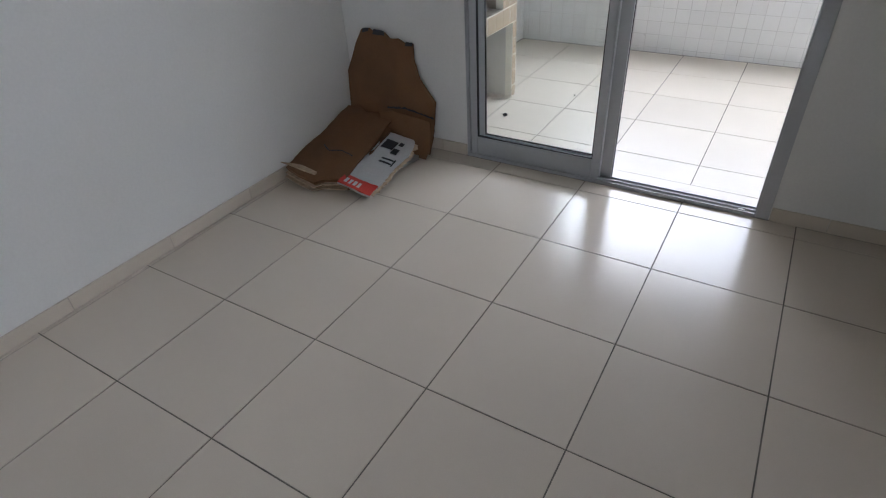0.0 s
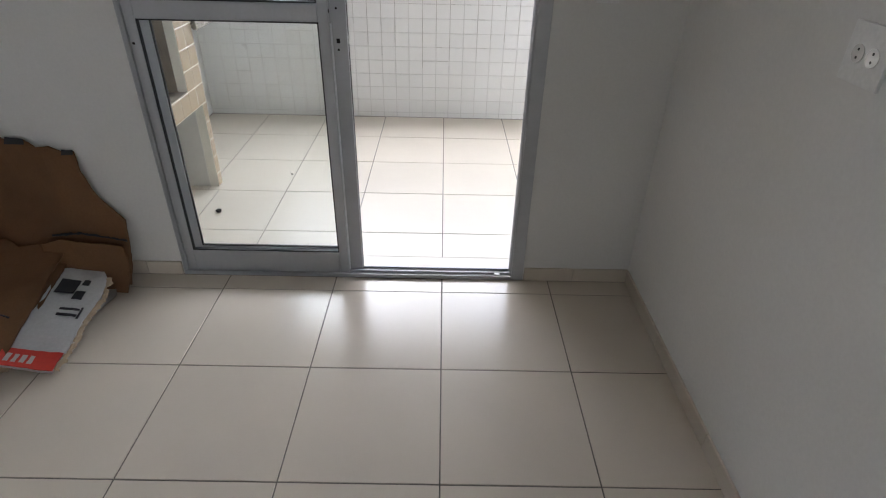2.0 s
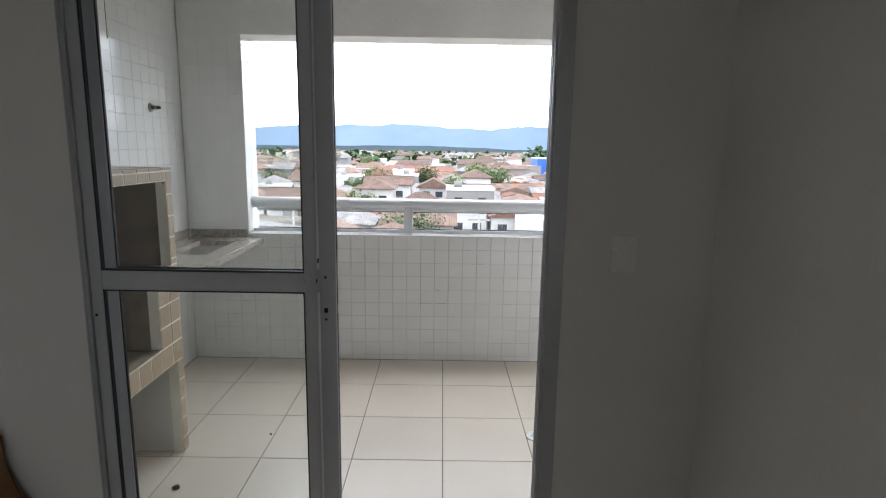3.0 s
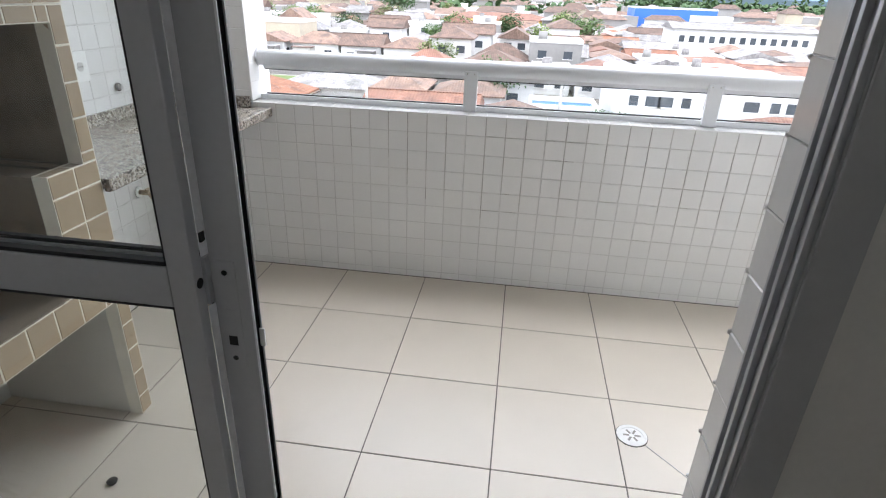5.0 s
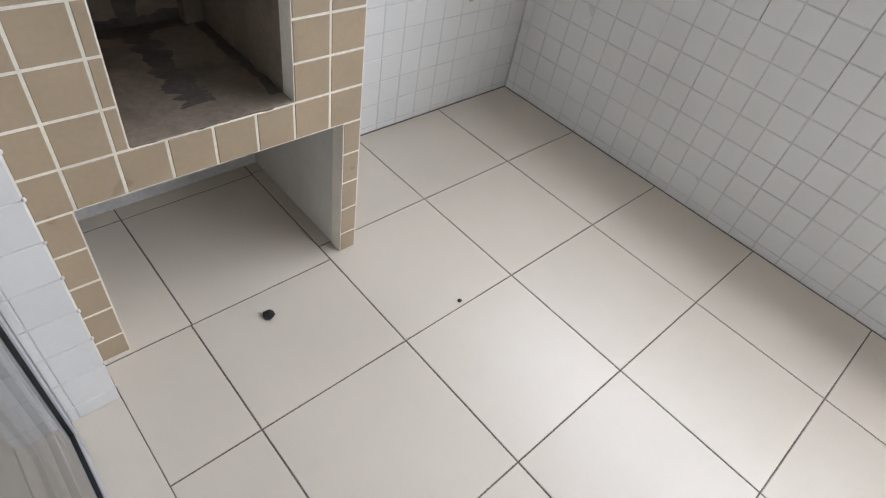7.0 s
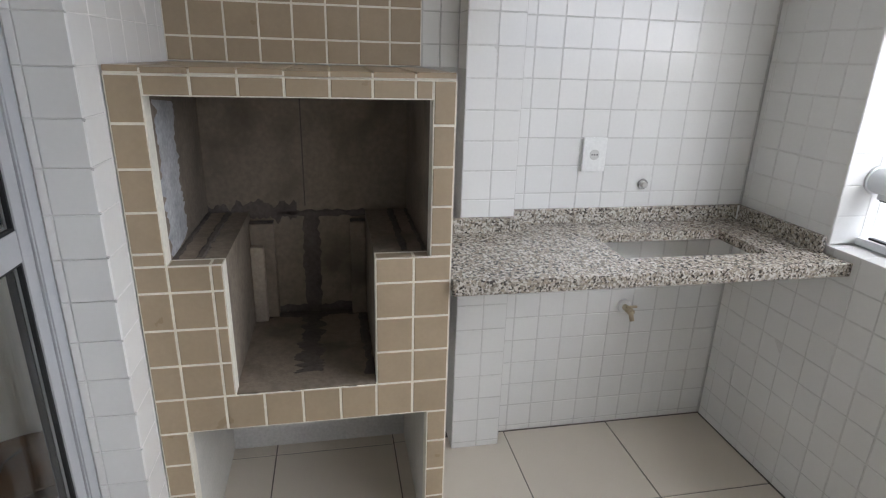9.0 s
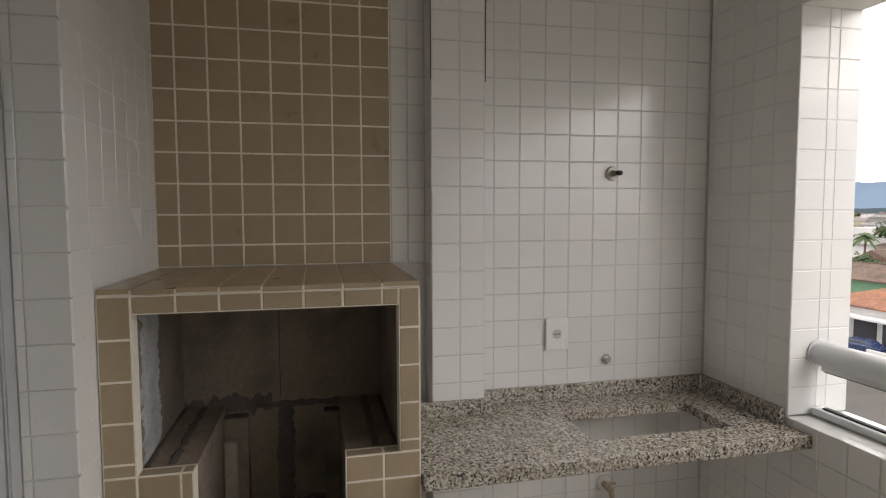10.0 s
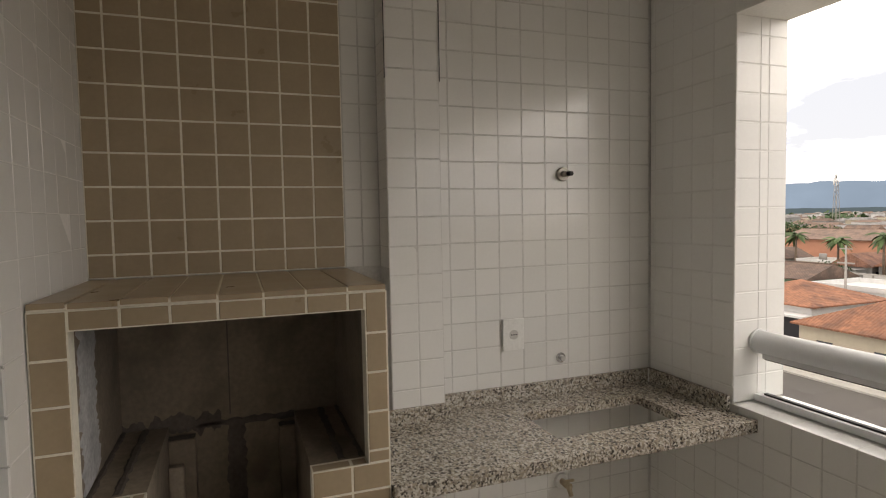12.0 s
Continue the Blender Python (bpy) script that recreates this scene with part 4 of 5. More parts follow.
def roof_mat(name, base, stain):
    m = stained(node_mat(name, base, 0.9, vary=0.22, scale=0.6, fine=0.25, fine_scale=3.5, bump=0, per_object=0.15), stain, 0.7, 0.48, 0.72)
    nt = m.node_tree
    b = nt.nodes["Principled BSDF"]
    geo = nt.nodes.new("ShaderNodeNewGeometry")
    wv = nt.nodes.new("ShaderNodeTexWave")
    wv.inputs["Scale"].default_value = 1.1
    wv.inputs["Distortion"].default_value = 0.6
    bp = nt.nodes.new("ShaderNodeBump")
    bp.inputs["Strength"].default_value = 0.5
    bp.inputs["Distance"].default_value = 0.06
    nt.links.new(geo.outputs["Position"], wv.inputs["Vector"])
    nt.links.new(wv.outputs["Fac"], bp.inputs["Height"])
    nt.links.new(bp.outputs["Normal"], b.inputs["Normal"])
    return m


ROOFS = [roof_mat("terracotta_roof", (0.18, 0.09, 0.062), (0.10, 0.056, 0.042)), roof_mat("faded_clay_roof", (0.19, 0.125, 0.095), (0.095, 0.07, 0.06)),
         roof_mat("brown_clay_roof", (0.13, 0.085, 0.065), (0.07, 0.052, 0.043)), roof_mat("fibre_cement_roof", (0.22, 0.212, 0.205), (0.12, 0.115, 0.11)),
         roof_mat("orange_clay_roof", (0.24, 0.105, 0.06), (0.12, 0.058, 0.038))]
WALLS = [node_mat(n, c, 0.85, vary=0.08, scale=0.3, fine=0.05, fine_scale=2, bump=0, per_object=0.08) for n, c in
         (("white_facade", (0.50, 0.49, 0.47)), ("cream_facade", (0.40, 0.35, 0.27)), ("grey_facade", (0.23, 0.225, 0.215)), ("ochre_facade", (0.62, 0.42, 0.16)),
          ("pink_facade", (0.33, 0.23, 0.185)), ("white_facade_b", (0.56, 0.56, 0.55)))]
M_PANE = node_mat("dark_window_glass", (0.045, 0.055, 0.065), 0.15, vary=0.2, scale=0.5, bump=0)
M_BLUE = node_mat("blue_cladding", (0.02, 0.11, 0.48), 0.5, vary=0.08, scale=0.2, bump=0)
M_GREENW = node_mat("green_facade", (0.12, 0.24, 0.15), 0.85, vary=0.1, scale=0.4, bump=0)
M_REDW = node_mat("red_shopfront", (0.42, 0.04, 0.04), 0.6, vary=0.1, scale=0.4, bump=0)
M_BRICKW = node_mat("brick_red_facade", (0.42, 0.20, 0.13), 0.9, vary=0.12, scale=0.4, bump=0)
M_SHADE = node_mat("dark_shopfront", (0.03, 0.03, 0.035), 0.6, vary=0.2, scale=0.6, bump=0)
M_BARK = node_mat("bark", (0.15, 0.11, 0.08), 0.95, vary=0.2, scale=2, bump=0)
M_WOOD = node_mat("pole_grey", (0.30, 0.29, 0.27), 0.8, vary=0.1, scale=2, bump=0)


def leaf_mat(name, base):
    m = node_mat(name, base, 0.75, vary=0.35, scale=0.5, fine=0.3, fine_scale=3, bump=0, per_object=0.12)
    return m


LEAVES = [leaf_mat("dark_leaves", (0.035, 0.075, 0.022)), leaf_mat("mid_leaves", (0.06, 0.11, 0.03)), leaf_mat("light_leaves", (0.10, 0.14, 0.035))]
M_PALM = leaf_mat("palm_leaves", (0.06, 0.10, 0.035))

ground = setting("ground", boxes((-6000, 6000, -2000, 7000, GZ - 1, GZ)), M_GROUND, "mixed earth and grass ground of the town", "ground")
road = setting("road", boxes((-160, 160, 27, 40, GZ + 0.004, GZ + 0.03)), M_ROAD, "worn brownish asphalt street below the balcony", "road")
road_far = setting("road_far", boxes((-220, -20, 84, 93, GZ + 0.004, GZ + 0.03)), M_ROAD, "grey asphalt street beyond the houses", "road")
verge = setting("verge", boxes((-220, -20, 72, 83, GZ + 0.004, GZ + 0.06)), M_GRASS, "green grass verge along the street", "grass")
kerb = setting("kerb", boxes((-160, 160, 40, 40.3, GZ, GZ + 0.17), (-160, 160, 26.7, 27, GZ, GZ + 0.17), (-220, -20, 83, 83.25, GZ, GZ + 0.17), (-160, 160, 40.3, 42.2, GZ, GZ + 0.15)), M_KERB, "pale concrete kerb and pavement", "kerb")
setting("apartment_block", boxes((-2.1, BALC_R + 0.15, ROOM_B - 0.15, PAR_OUT, GZ, -0.2)), WALLS[0], "plain white apartment block below the balcony", "building")


def gable(bm, x0, x1, y0, y1, z, rise, over=0.5, hip=True):
    """A pitched roof with thickness; hipped or with gable ends; the ridge runs along the longer side."""
    x0, x1, y0, y1 = x0 - over, x1 + over, y0 - over, y1 + over
    if x1 - x0 >= y1 - y0:
        k = (y1 - y0) / 2 if hip else 0.0
        r = [(x0 + k, (y0 + y1) / 2), (x1 - k, (y0 + y1) / 2)]
        order = ((0, 1, 5, 4), (2, 3, 4, 5), (3, 0, 4), (1, 2, 5))
    else:
        k = (x1 - x0) / 2 if hip else 0.0
        r = [((x0 + x1) / 2, y0 + k), ((x0 + x1) / 2, y1 - k)]
        order = ((1, 2, 5, 4), (3, 0, 4, 5), (0, 1, 4), (2, 3, 5))
    for dz in (0.0,):
        v = [bm.verts.new(c) for c in ((x0, y0, z), (x1, y0, z), (x1, y1, z), (x0, y1, z), (*r[0], z + rise), (*r[1], z + rise))]
        for f in order:
            bm.faces.new([v[i] for i in f])
        lo = [bm.verts.new(c) for c in ((x0, y0, z - 0.15), (x1, y0, z - 0.15), (x1, y1, z - 0.15), (x0, y1, z - 0.15))]
        for i in range(4):
            bm.faces.new((lo[i], lo[(i + 1) % 4], v[(i + 1) % 4], v[i]))
        bm.faces.new(lo[::-1])
    return bm


def window_at(parent, x, y, z, w, h, face="y"):
    if face == "y":
        wd = part("window", boxes((x - w / 2, x + w / 2, y - 0.06, y + 0.02, z, z + h)), M_PANE, parent)
        part("sill", boxes((x - w / 2 - 0.1, x + w / 2 + 0.1, y - 0.16, y + 0.02, z - 0.1, z)), WALLS[5], wd)
    else:
        wd = part("window", boxes((x - 0.02, x + 0.06, y - w / 2, y + w / 2, z, z + h)), M_PANE, parent)
        part("sill", boxes((x - 0.02, x + 0.16, y - w / 2 - 0.1, y + w / 2 + 0.1, z - 0.1, z)), WALLS[5], wd)
    return wd


def house(x0, x1, y0, y1, h, wall, roof, style, label, rise=1.7, wins=3, storeys=1, category="house"):
    ob = thing("house", label, category, "houses of the town", at=(0, 0, 0))
    part("wall", boxes((x0, x1, y0, y1, GZ, GZ + h)), wall, ob)
    if style == "flat":
        part("roof", boxes((x0 - 0.1, x1 + 0.1, y0 - 0.1, y0 + 0.15, GZ + h, GZ + h + 0.5), (x0 - 0.1, x1 + 0.1, y1 - 0.15, y1 + 0.1, GZ + h, GZ + h + 0.5),
                           (x0 - 0.1, x0 + 0.15, y0 + 0.15, y1 - 0.15, GZ + h, GZ + h + 0.5), (x1 - 0.15, x1 + 0.1, y0 + 0.15, y1 - 0.15, GZ + h, GZ + h + 0.5)), WALLS[5], ob)
    else:
        rf = part("roof", gable(bmesh.new(), x0, x1, y0, y1, GZ + h + 0.15, rise, hip=style == "hip"), roof, ob)
        along_x = x1 - x0 >= y1 - y0
        if style == "gable" and along_x:
            part("ridge", boxes((x0 - 0.5, x1 + 0.5, (y0 + y1) / 2 - 0.12, (y0 + y1) / 2 + 0.12, GZ + h + rise + 0.11, GZ + h + rise + 0.22)), roof, rf)
    for s in range(storeys):
        for i in range(wins):
            fx = x0 + (x1 - x0) * (i + 0.5) / wins + random.uniform(-0.3, 0.3)
            window_at(ob, fx, y0, GZ + 0.9 + 2.8 * s, 1.3, 1.1)
    k = int(abs(x0) * 7 + y0 * 3) % 4
    if category == "house" and k < 2:
        ax = x0 + (x1 - x0) * (0.1 + 0.4 * k)
        an = part("annex", boxes((ax, ax + (x1 - x0) * 0.38, y0 - 2.6, y0 - 0.01, GZ, GZ + 2.5)), WALLS[2 if k else 0], ob)
        part("annex_roof", boxes((ax - 0.25, ax + (x1 - x0) * 0.38 + 0.25, y0 - 2.9, y0 - 0.62, GZ + 2.5, GZ + 2.62)), ROOFS[3 if k else 2], an)
    if style == "flat" and category == "house":
        part("water_tank", cyl(bmesh.new(), (x0 + 2, y1 - 2, GZ + h), (x0 + 2, y1 - 2, GZ + h + 1.3), 0.75, 0.65, 14), ROOFS[3] if k % 2 else WALLS[2], ob)
    elif category == "house" and k == 3:
        part("yard_wall", boxes((x0 - 0.4, x1 + 0.4, y0 - 3.2, y0 - 3.0, GZ, GZ + 2.0)), WALLS[0], ob)
    side = x1 if (x0 + x1) / 2 < -8 else None
    if side:
        for i in range(2):
            window_at(ob, side, y0 + (y1 - y0) * (i + 0.5) / 2, GZ + 1.0, 1.2, 1.1, "x")
    return ob


SPECIAL = []


def special(x0, x1, y0, y1, *rest, **kw):
    SPECIAL.append((x0 - 2, x1 + 2, y0 - 2, y1 + 2))
    return house(x0, x1, y0, y1, *rest, **kw)


blue = special(40, 70, 238, 255, 9.2, M_BLUE, ROOFS[3], "flat", "long bright blue commercial hall with a flat roof", wins=0, category="building")
part("canopy", boxes((50, 66, 235.5, 238, GZ + 2.6, GZ + 3.0)), WALLS[5], blue)
long_white = special(33, 64, 141, 152, 6.6, WALLS[5], ROOFS[3], "gable", "long white two-storey building with a row of windows", wins=0, rise=1.2, category="building")
for i in range(13):
    window_at(long_white, 35 + i * 2.2, 141, GZ + 3.9, 1.2, 1.4)
near_white = special(8.9, 26, 53, 66, 5.4, WALLS[5], ROOFS[3], "flat", "white two-storey building with square windows", wins=0, category="building")
for i, wx in enumerate((10.2, 11.9, 13.0, 14.8, 17.0, 20.4, 22.4, 24.0)):
    window_at(near_white, wx, 53, GZ + 3.6, 1.3 if i % 3 else 0.8, 0.9)
shop = special(4.6, 11, 127, 137, 6.2, WALLS[5], ROOFS[2], "hip", "white building with a red shopfront", wins=0, category="building")
part("shopfront", boxes((4.7, 10.9, 126.7, 126.98, GZ + 0.2, GZ + 2.2)), M_REDW, shop)
part("shutter", boxes((7.0, 10.8, 126.5, 126.68, GZ + 0.1, GZ + 1.7)), M_SHADE, shop)
low = special(-27, -6, 122, 130, 2.6, WALLS[2], ROOFS[3], "flat", "low grey building with small windows", wins=7, category="building")
special(-26, 8, 190, 204, 5.0, WALLS[3], ROOFS[0], "hip", "ochre building under a weathered clay roof", wins=6, storeys=1, category="building")
special(-10, -1, 152, 160, 4.4, WALLS[0], ROOFS[4], "hip", "white house under a pointed clay roof", rise=2.6, wins=3)
special(1.0, 7.4, 55, 60, 2.4, M_BLUE, ROOFS[3], "flat", "low blue shed beside the white building", wins=0, category="shed")
orange = special(-34, -20.5, 44.5, 54, 3.1, WALLS[1], ROOFS[4], "hip", "house under a weathered orange clay tile roof", rise=2.3, wins=3)
white_shop = special(-47, -37, 50, 60, 3.6, WALLS[5], ROOFS[4], "hip", "white shop with dark openings beside the street", rise=1.8, wins=0, category="shop")
# dark panels on the solid wall stand for the shade inside the openings
for a in (-46.3, -43.0, -40.2):
    part("opening", boxes((a, a + 2.2, 49.9, 49.99, GZ + 0.1, GZ + 2.5)), M_SHADE, white_shop)
part("awning", boxes((-47.2, -36.8, 48.4, 49.98, GZ + 2.7, GZ + 2.9)), WALLS[5], white_shop)
special(-66, -47.5, 63, 71, 4.4, M_GREENW, ROOFS[2], "gable", "green painted house under a brown roof", rise=1.6, wins=2)
special(-46, -34, 62, 70, 4.0, WALLS[5], ROOFS[3], "flat", "white box-shaped warehouse with a flat roof", wins=0, category="building")
special(-95, -62, 118, 132, 6.4, M_BRICKW, ROOFS[1], "gable", "brick-red warehouse under a clay roof", rise=2.0, wins=4, category="building")
special(-60, -44, 112, 122, 5.8, WALLS[1], ROOFS[3], "flat", "cream plastered building with a flat roof", wins=3, category="building")
special(-130, -100, 120, 136, 5.0, WALLS[5], ROOFS[3], "gable", "white hall with a shallow grey roof", rise=1.2, wins=3, category="building")

rng = random.Random(11)
row_y = 44.0
while row_y < 215:
    half = 0.62 * row_y + 8
    x = -0.78 * row_y - 10
    while x < half:
        w = rng.uniform(5, 9.5)
        d = rng.uniform(5.5, 8)
        y0 = row_y + rng.uniform(0, 3)
        clash = any(x < b and x + w > a and y0 < q and y0 + d > p for a, b, p, q in SPECIAL) or (x < -18 and y0 + d > 71 and y0 < 95)
        if not clash:
            style = rng.choice(("hip", "hip", "gable", "gable", "flat")) if row_y > 70 else rng.choice(("hip", "hip", "gable"))
            st = 2 if rng.random() < 0.25 and row_y > 80 and x < 0.06 * row_y else 1
            ri = rng.choice((0, 1, 1, 2, 2, 3, 3, 4))
            wi = rng.choice((0, 0, 1, 2, 2, 4, 5, 5))
            tone = ("white", "cream", "grey", "ochre", "pinkish", "white")[wi]
            rt = ("terracotta", "faded clay", "brown clay", "grey fibre-cement", "orange clay")[ri]
            lab = f"{tone} plastered house with a flat roof and parapet" if style == "flat" else f"{tone} plastered house under a {rt} roof"
            house(x, x + w, y0, y0 + d, 2.7 * st + rng.uniform(0, 0.6), WALLS[wi], ROOFS[ri], style, lab, rise=rng.uniform(1.2, 2.2) if x < 0.06 * row_y else rng.uniform(0.8, 1.4), wins=2 if row_y < 100 else 1, storeys=st)
        x += w + rng.uniform(0.3, 2.0)
    row_y += rng.uniform(9.5, 12.5)

# farther roofs and walls, too many to count
fw_data = {k: ([], []) for k in range(3)}
fr_data = {k: ([], []) for k in range(3)}


def add_box(store, x0, x1, y0, y1, z0, z1):
    v, f = store
    k = len(v)
    v += [(x0, y0, z0), (x1, y0, z0), (x1, y1, z0), (x0, y1, z0), (x0, y0, z1), (x1, y0, z1), (x1, y1, z1), (x0, y1, z1)]
    f += [tuple(k + i for i in q) for q in ((4, 5, 6, 7), (0, 1, 5, 4), (1, 2, 6, 5), (2, 3, 7, 6), (3, 0, 4, 7))]


def add_roof(store, x0, x1, y0, y1, z, rise):
    v, f = store
    k = len(v)
    ym = (y0 + y1) / 2
    v += [(x0, y0, z), (x1, y0, z), (x1, y1, z), (x0, y1, z), (x0 + 2, ym, z + rise), (x1 - 2, ym, z + rise)]
    f += [tuple(k + i for i in q) for q in ((0, 1, 5, 4), (2, 3, 4, 5), (3, 0, 4), (1, 2, 5))]


y = 218.0
while y < 1100:
    x = -1.0 * y
    while x < 0.75 * y:
        w, d = rng.uniform(6, 14), rng.uniform(6, 11)
        h = rng.uniform(3, 6.5) + (3 if rng.random() < 0.12 else 0)
        if not (36 < x < 74 and 230 < y < 262):
            k = rng.randrange(3)
            add_box(fw_data[k], x, x + w, y, y + d, GZ, GZ + h)
            if rng.random() < 0.65:
                add_roof(fr_data[rng.randrange(3)], x - 0.5, x + w + 0.5, y - 0.5, y + d + 0.5, GZ + h + 0.05, rng.uniform(1.0, 2.2))
        x += w + rng.uniform(2, 14)
    y += rng.uniform(11, 20) * (1 + y / 900)
for name, data, mats, lab in (("far_house_walls", fw_data, (WALLS[5], WALLS[2], WALLS[1]), "pale house walls far across the town"),
                              ("far_house_roofs", fr_data, (ROOFS[1], ROOFS[2], ROOFS[3]), "clay and grey roofs far across the town")):
    for k in range(3):
        me = bpy.data.meshes.new(name)
        me.from_pydata(data[k][0], [], data[k][1])
        me.materials.append(mats[k])
        tagged(new(name, me), lab, "houses", "", "stuff")


# ---- trees, palms, woods ----
def clump_cloud(store, cx, cy, cz, rx, rz, count, size, r):
    """Many small leaf clumps, as bent quads, scattered in an uneven crown."""
    v, f = store
    for _ in range(count):
        a, u, q = r.uniform(0, 2 * math.pi), r.uniform(-1, 1), r.random() ** 0.4
        lump = 1 + 0.35 * noise.noise(Vector((math.cos(a) * 1.7 + cx, math.sin(a) * 1.7 + cy, u * 1.9)))
        s = math.sqrt(1 - u * u) * q * lump
        c = Vector((cx + rx * s * math.cos(a), cy + rx * s * math.sin(a), cz + rz * u * q * lump))
        rot = Euler((r.uniform(-1, 1), r.uniform(-1, 1), r.uniform(0, 6.3))).to_matrix()
        k = len(v)
        for lx, ly, lz in ((-1, -0.6, 0), (0, -0.7, 0.3), (1, -0.5, 0), (1, 0.6, -0.1), (0, 0.7, 0.3), (-1, 0.5, 0)):
            v.append(tuple(c + rot @ Vector((lx, ly, lz)) * size * r.uniform(0.7, 1.2)))
        f += [(k, k + 1, k + 4, k + 5), (k + 1, k + 2, k + 3, k + 4)]


def tree(x, y, h, spread, mat, label, count=900):
    r = random.Random(int(x * 13 + y * 7))
    ob = thing("tree", label, "tree", "trees of the town")
    bm = bmesh.new()
    cyl(bm, (x, y, GZ), (x + 0.2, y, GZ + h * 0.5), h * 0.035, h * 0.022, 10)
    for k in range(5):
        a = k * 1.26 + r.uniform(-0.3, 0.3)
        cyl(bm, (x + 0.2, y, GZ + h * r.uniform(0.38, 0.5)), (x + spread * 0.6 * math.cos(a), y + spread * 0.6 * math.sin(a), GZ + h * r.uniform(0.65, 0.85)), h * 0.014, h * 0.005, 7)
    part("trunk", bm, M_BARK, ob)
    store = ([], [])
    clump_cloud(store, x, y, GZ + h * 0.66, spread, h * 0.34, count, h * 0.027, r)
    for k in range(4):
        a = r.uniform(0, 6.3)
        clump_cloud(store, x + spread * 0.55 * math.cos(a), y + spread * 0.55 * math.sin(a), GZ + h * r.uniform(0.5, 0.8), spread * 0.5, h * 0.2, count // 5, h * 0.025, r)
    me = bpy.data.meshes.new("crown")
    me.from_pydata(store[0], [], store[1])
    me.materials.append(mat)
    c = new("crown", me)
    c.parent = ob
    return ob


def palm(x, y, h):
    r = random.Random(int(x * 5 + y))
    ob = thing("palm_tree", "tall palm with arching green fronds", "palm tree", "palms along the street")
    part("trunk", cyl(bmesh.new(), (x, y, GZ), (x + r.uniform(-0.3, 0.3), y, GZ + h), 0.28, 0.17, 10), M_BARK, ob)
    v, f = [], []
    for k in range(19):
        a, tilt = k * 2.4 + r.uniform(-0.2, 0.2), r.uniform(-0.35, 0.9)
        length = r.uniform(2.4, 3.4)
        prev = None
        for s in range(9):
            t = s / 8
            out = length * t
            zz = GZ + h + out * math.sin(tilt) - 1.15 * t * t * length * 0.55
            cx, cy = x + out * math.cos(a) * 0.9, y + out * math.sin(a) * 0.9
            wd = 0.42 * math.sin(math.pi * min(1, 0.12 + t * 0.86))
            nx, ny = -math.sin(a) * wd, math.cos(a) * wd
            n = len(v)
            v += [(cx + nx, cy + ny, zz - wd * 0.6), (cx, cy, zz), (cx - nx, cy - ny, zz - wd * 0.6)]
            if prev is not None:
                f += [(prev, prev + 1, n + 1, n), (prev + 1, prev + 2, n + 2, n + 1)]
            prev = n
    me = bpy.data.meshes.new("fronds")
    me.from_pydata(v, [], f)
    me.materials.append(M_PALM)
    c = new("fronds", me)
    c.parent = ob
    return ob


for px, py, ph in ((-80, 103, 8.0), (-71, 102, 7.4), (-62, 100, 8.4), (-92, 108, 7.6), (-52, 101, 7.8), (-104, 106, 8.0)):
    palm(px, py, ph)
tree(-55, 255, 13, 8, LEAVES[0], "large dark green broad tree among the houses")
tree(-41, 180, 8, 4.5, LEAVES[2], "light green garden tree among the houses")
tree(8.2, 49.5, 3.6, 2.6, LEAVES[1], "low green garden tree beside a white building", 800)
tree(-106, 146, 9, 6, LEAVES[0], "dark green broad street tree")
tree(-118, 150, 10, 6, LEAVES[0], "dark green broad street tree")
for tx, ty, th in ((-55, 77.5, 5.5), (-66, 76, 6.5), (-74, 79, 6.0), (-85, 77, 7.0), (-97, 78.5, 6.5), (-110, 77, 7.5)):
    tree(tx, ty, th, th * 0.5, LEAVES[0], "dark green broad tree on the street's grass verge")
tree(-20, 132, 6, 3.2, LEAVES[1], "green garden tree behind a low grey building")
rt = random.Random(5)
for _ in range(75):
    ty = rt.uniform(62, 330)
    tx = rt.uniform(-0.8 * ty, 0.6 * ty)
    if any(a - 2 < tx < b + 2 and p - 2 < ty < q + 2 for a, b, p, q in SPECIAL):
        continue
    if 0.12 * ty < tx < 0.5 * ty and ty < 240:
        continue
    tree(tx, ty, rt.uniform(5, 9), rt.uniform(2.4, 4.5), rt.choice(LEAVES), "green garden tree between the houses", 520)
woods = ([], [])
for _ in range(620):
    wy = rt.uniform(330, 1500)
    if rt.random() < 0.55:
        wx = rt.uniform(0.17, 0.75) * wy
        wy = max(wy, 520)
    else:
        wx = rt.uniform(-1.0, 0.7) * wy
    clump_cloud(woods, wx, wy, GZ + (rt.uniform(4, 7) if wx > 0.16 * wy else rt.uniform(3, 6.5)), rt.uniform(5, 12), rt.uniform(4, 7) * (0.9 if wx > 0.16 * wy else 0.8), 26, rt.uniform(1.6, 2.8), rt)
for _ in range(40):
    wx, wy = rt.uniform(95, 330), rt.uniform(560, 700)
    clump_cloud(woods, wx, wy, GZ + rt.uniform(9, 13), 2.5, rt.uniform(6, 9), 22, 1.5, rt)
clump_cloud(woods, 118, 590, GZ + 14, 4.5, 12, 60, 2.0, rt)
me = bpy.data.meshes.new("far_woods")
me.from_pydata(woods[0], [], woods[1])
me.materials.append(LEAVES[0])
tagged(new("far_woods", me), "dark green far woods and treetops", "woods", "", "stuff")

# mobile mast
mast = thing("radio_mast", "slender lattice radio mast in grey and white", "mast")
MX, MY, MH = -222.0, 316.0, 33.0
legs = bmesh.new()
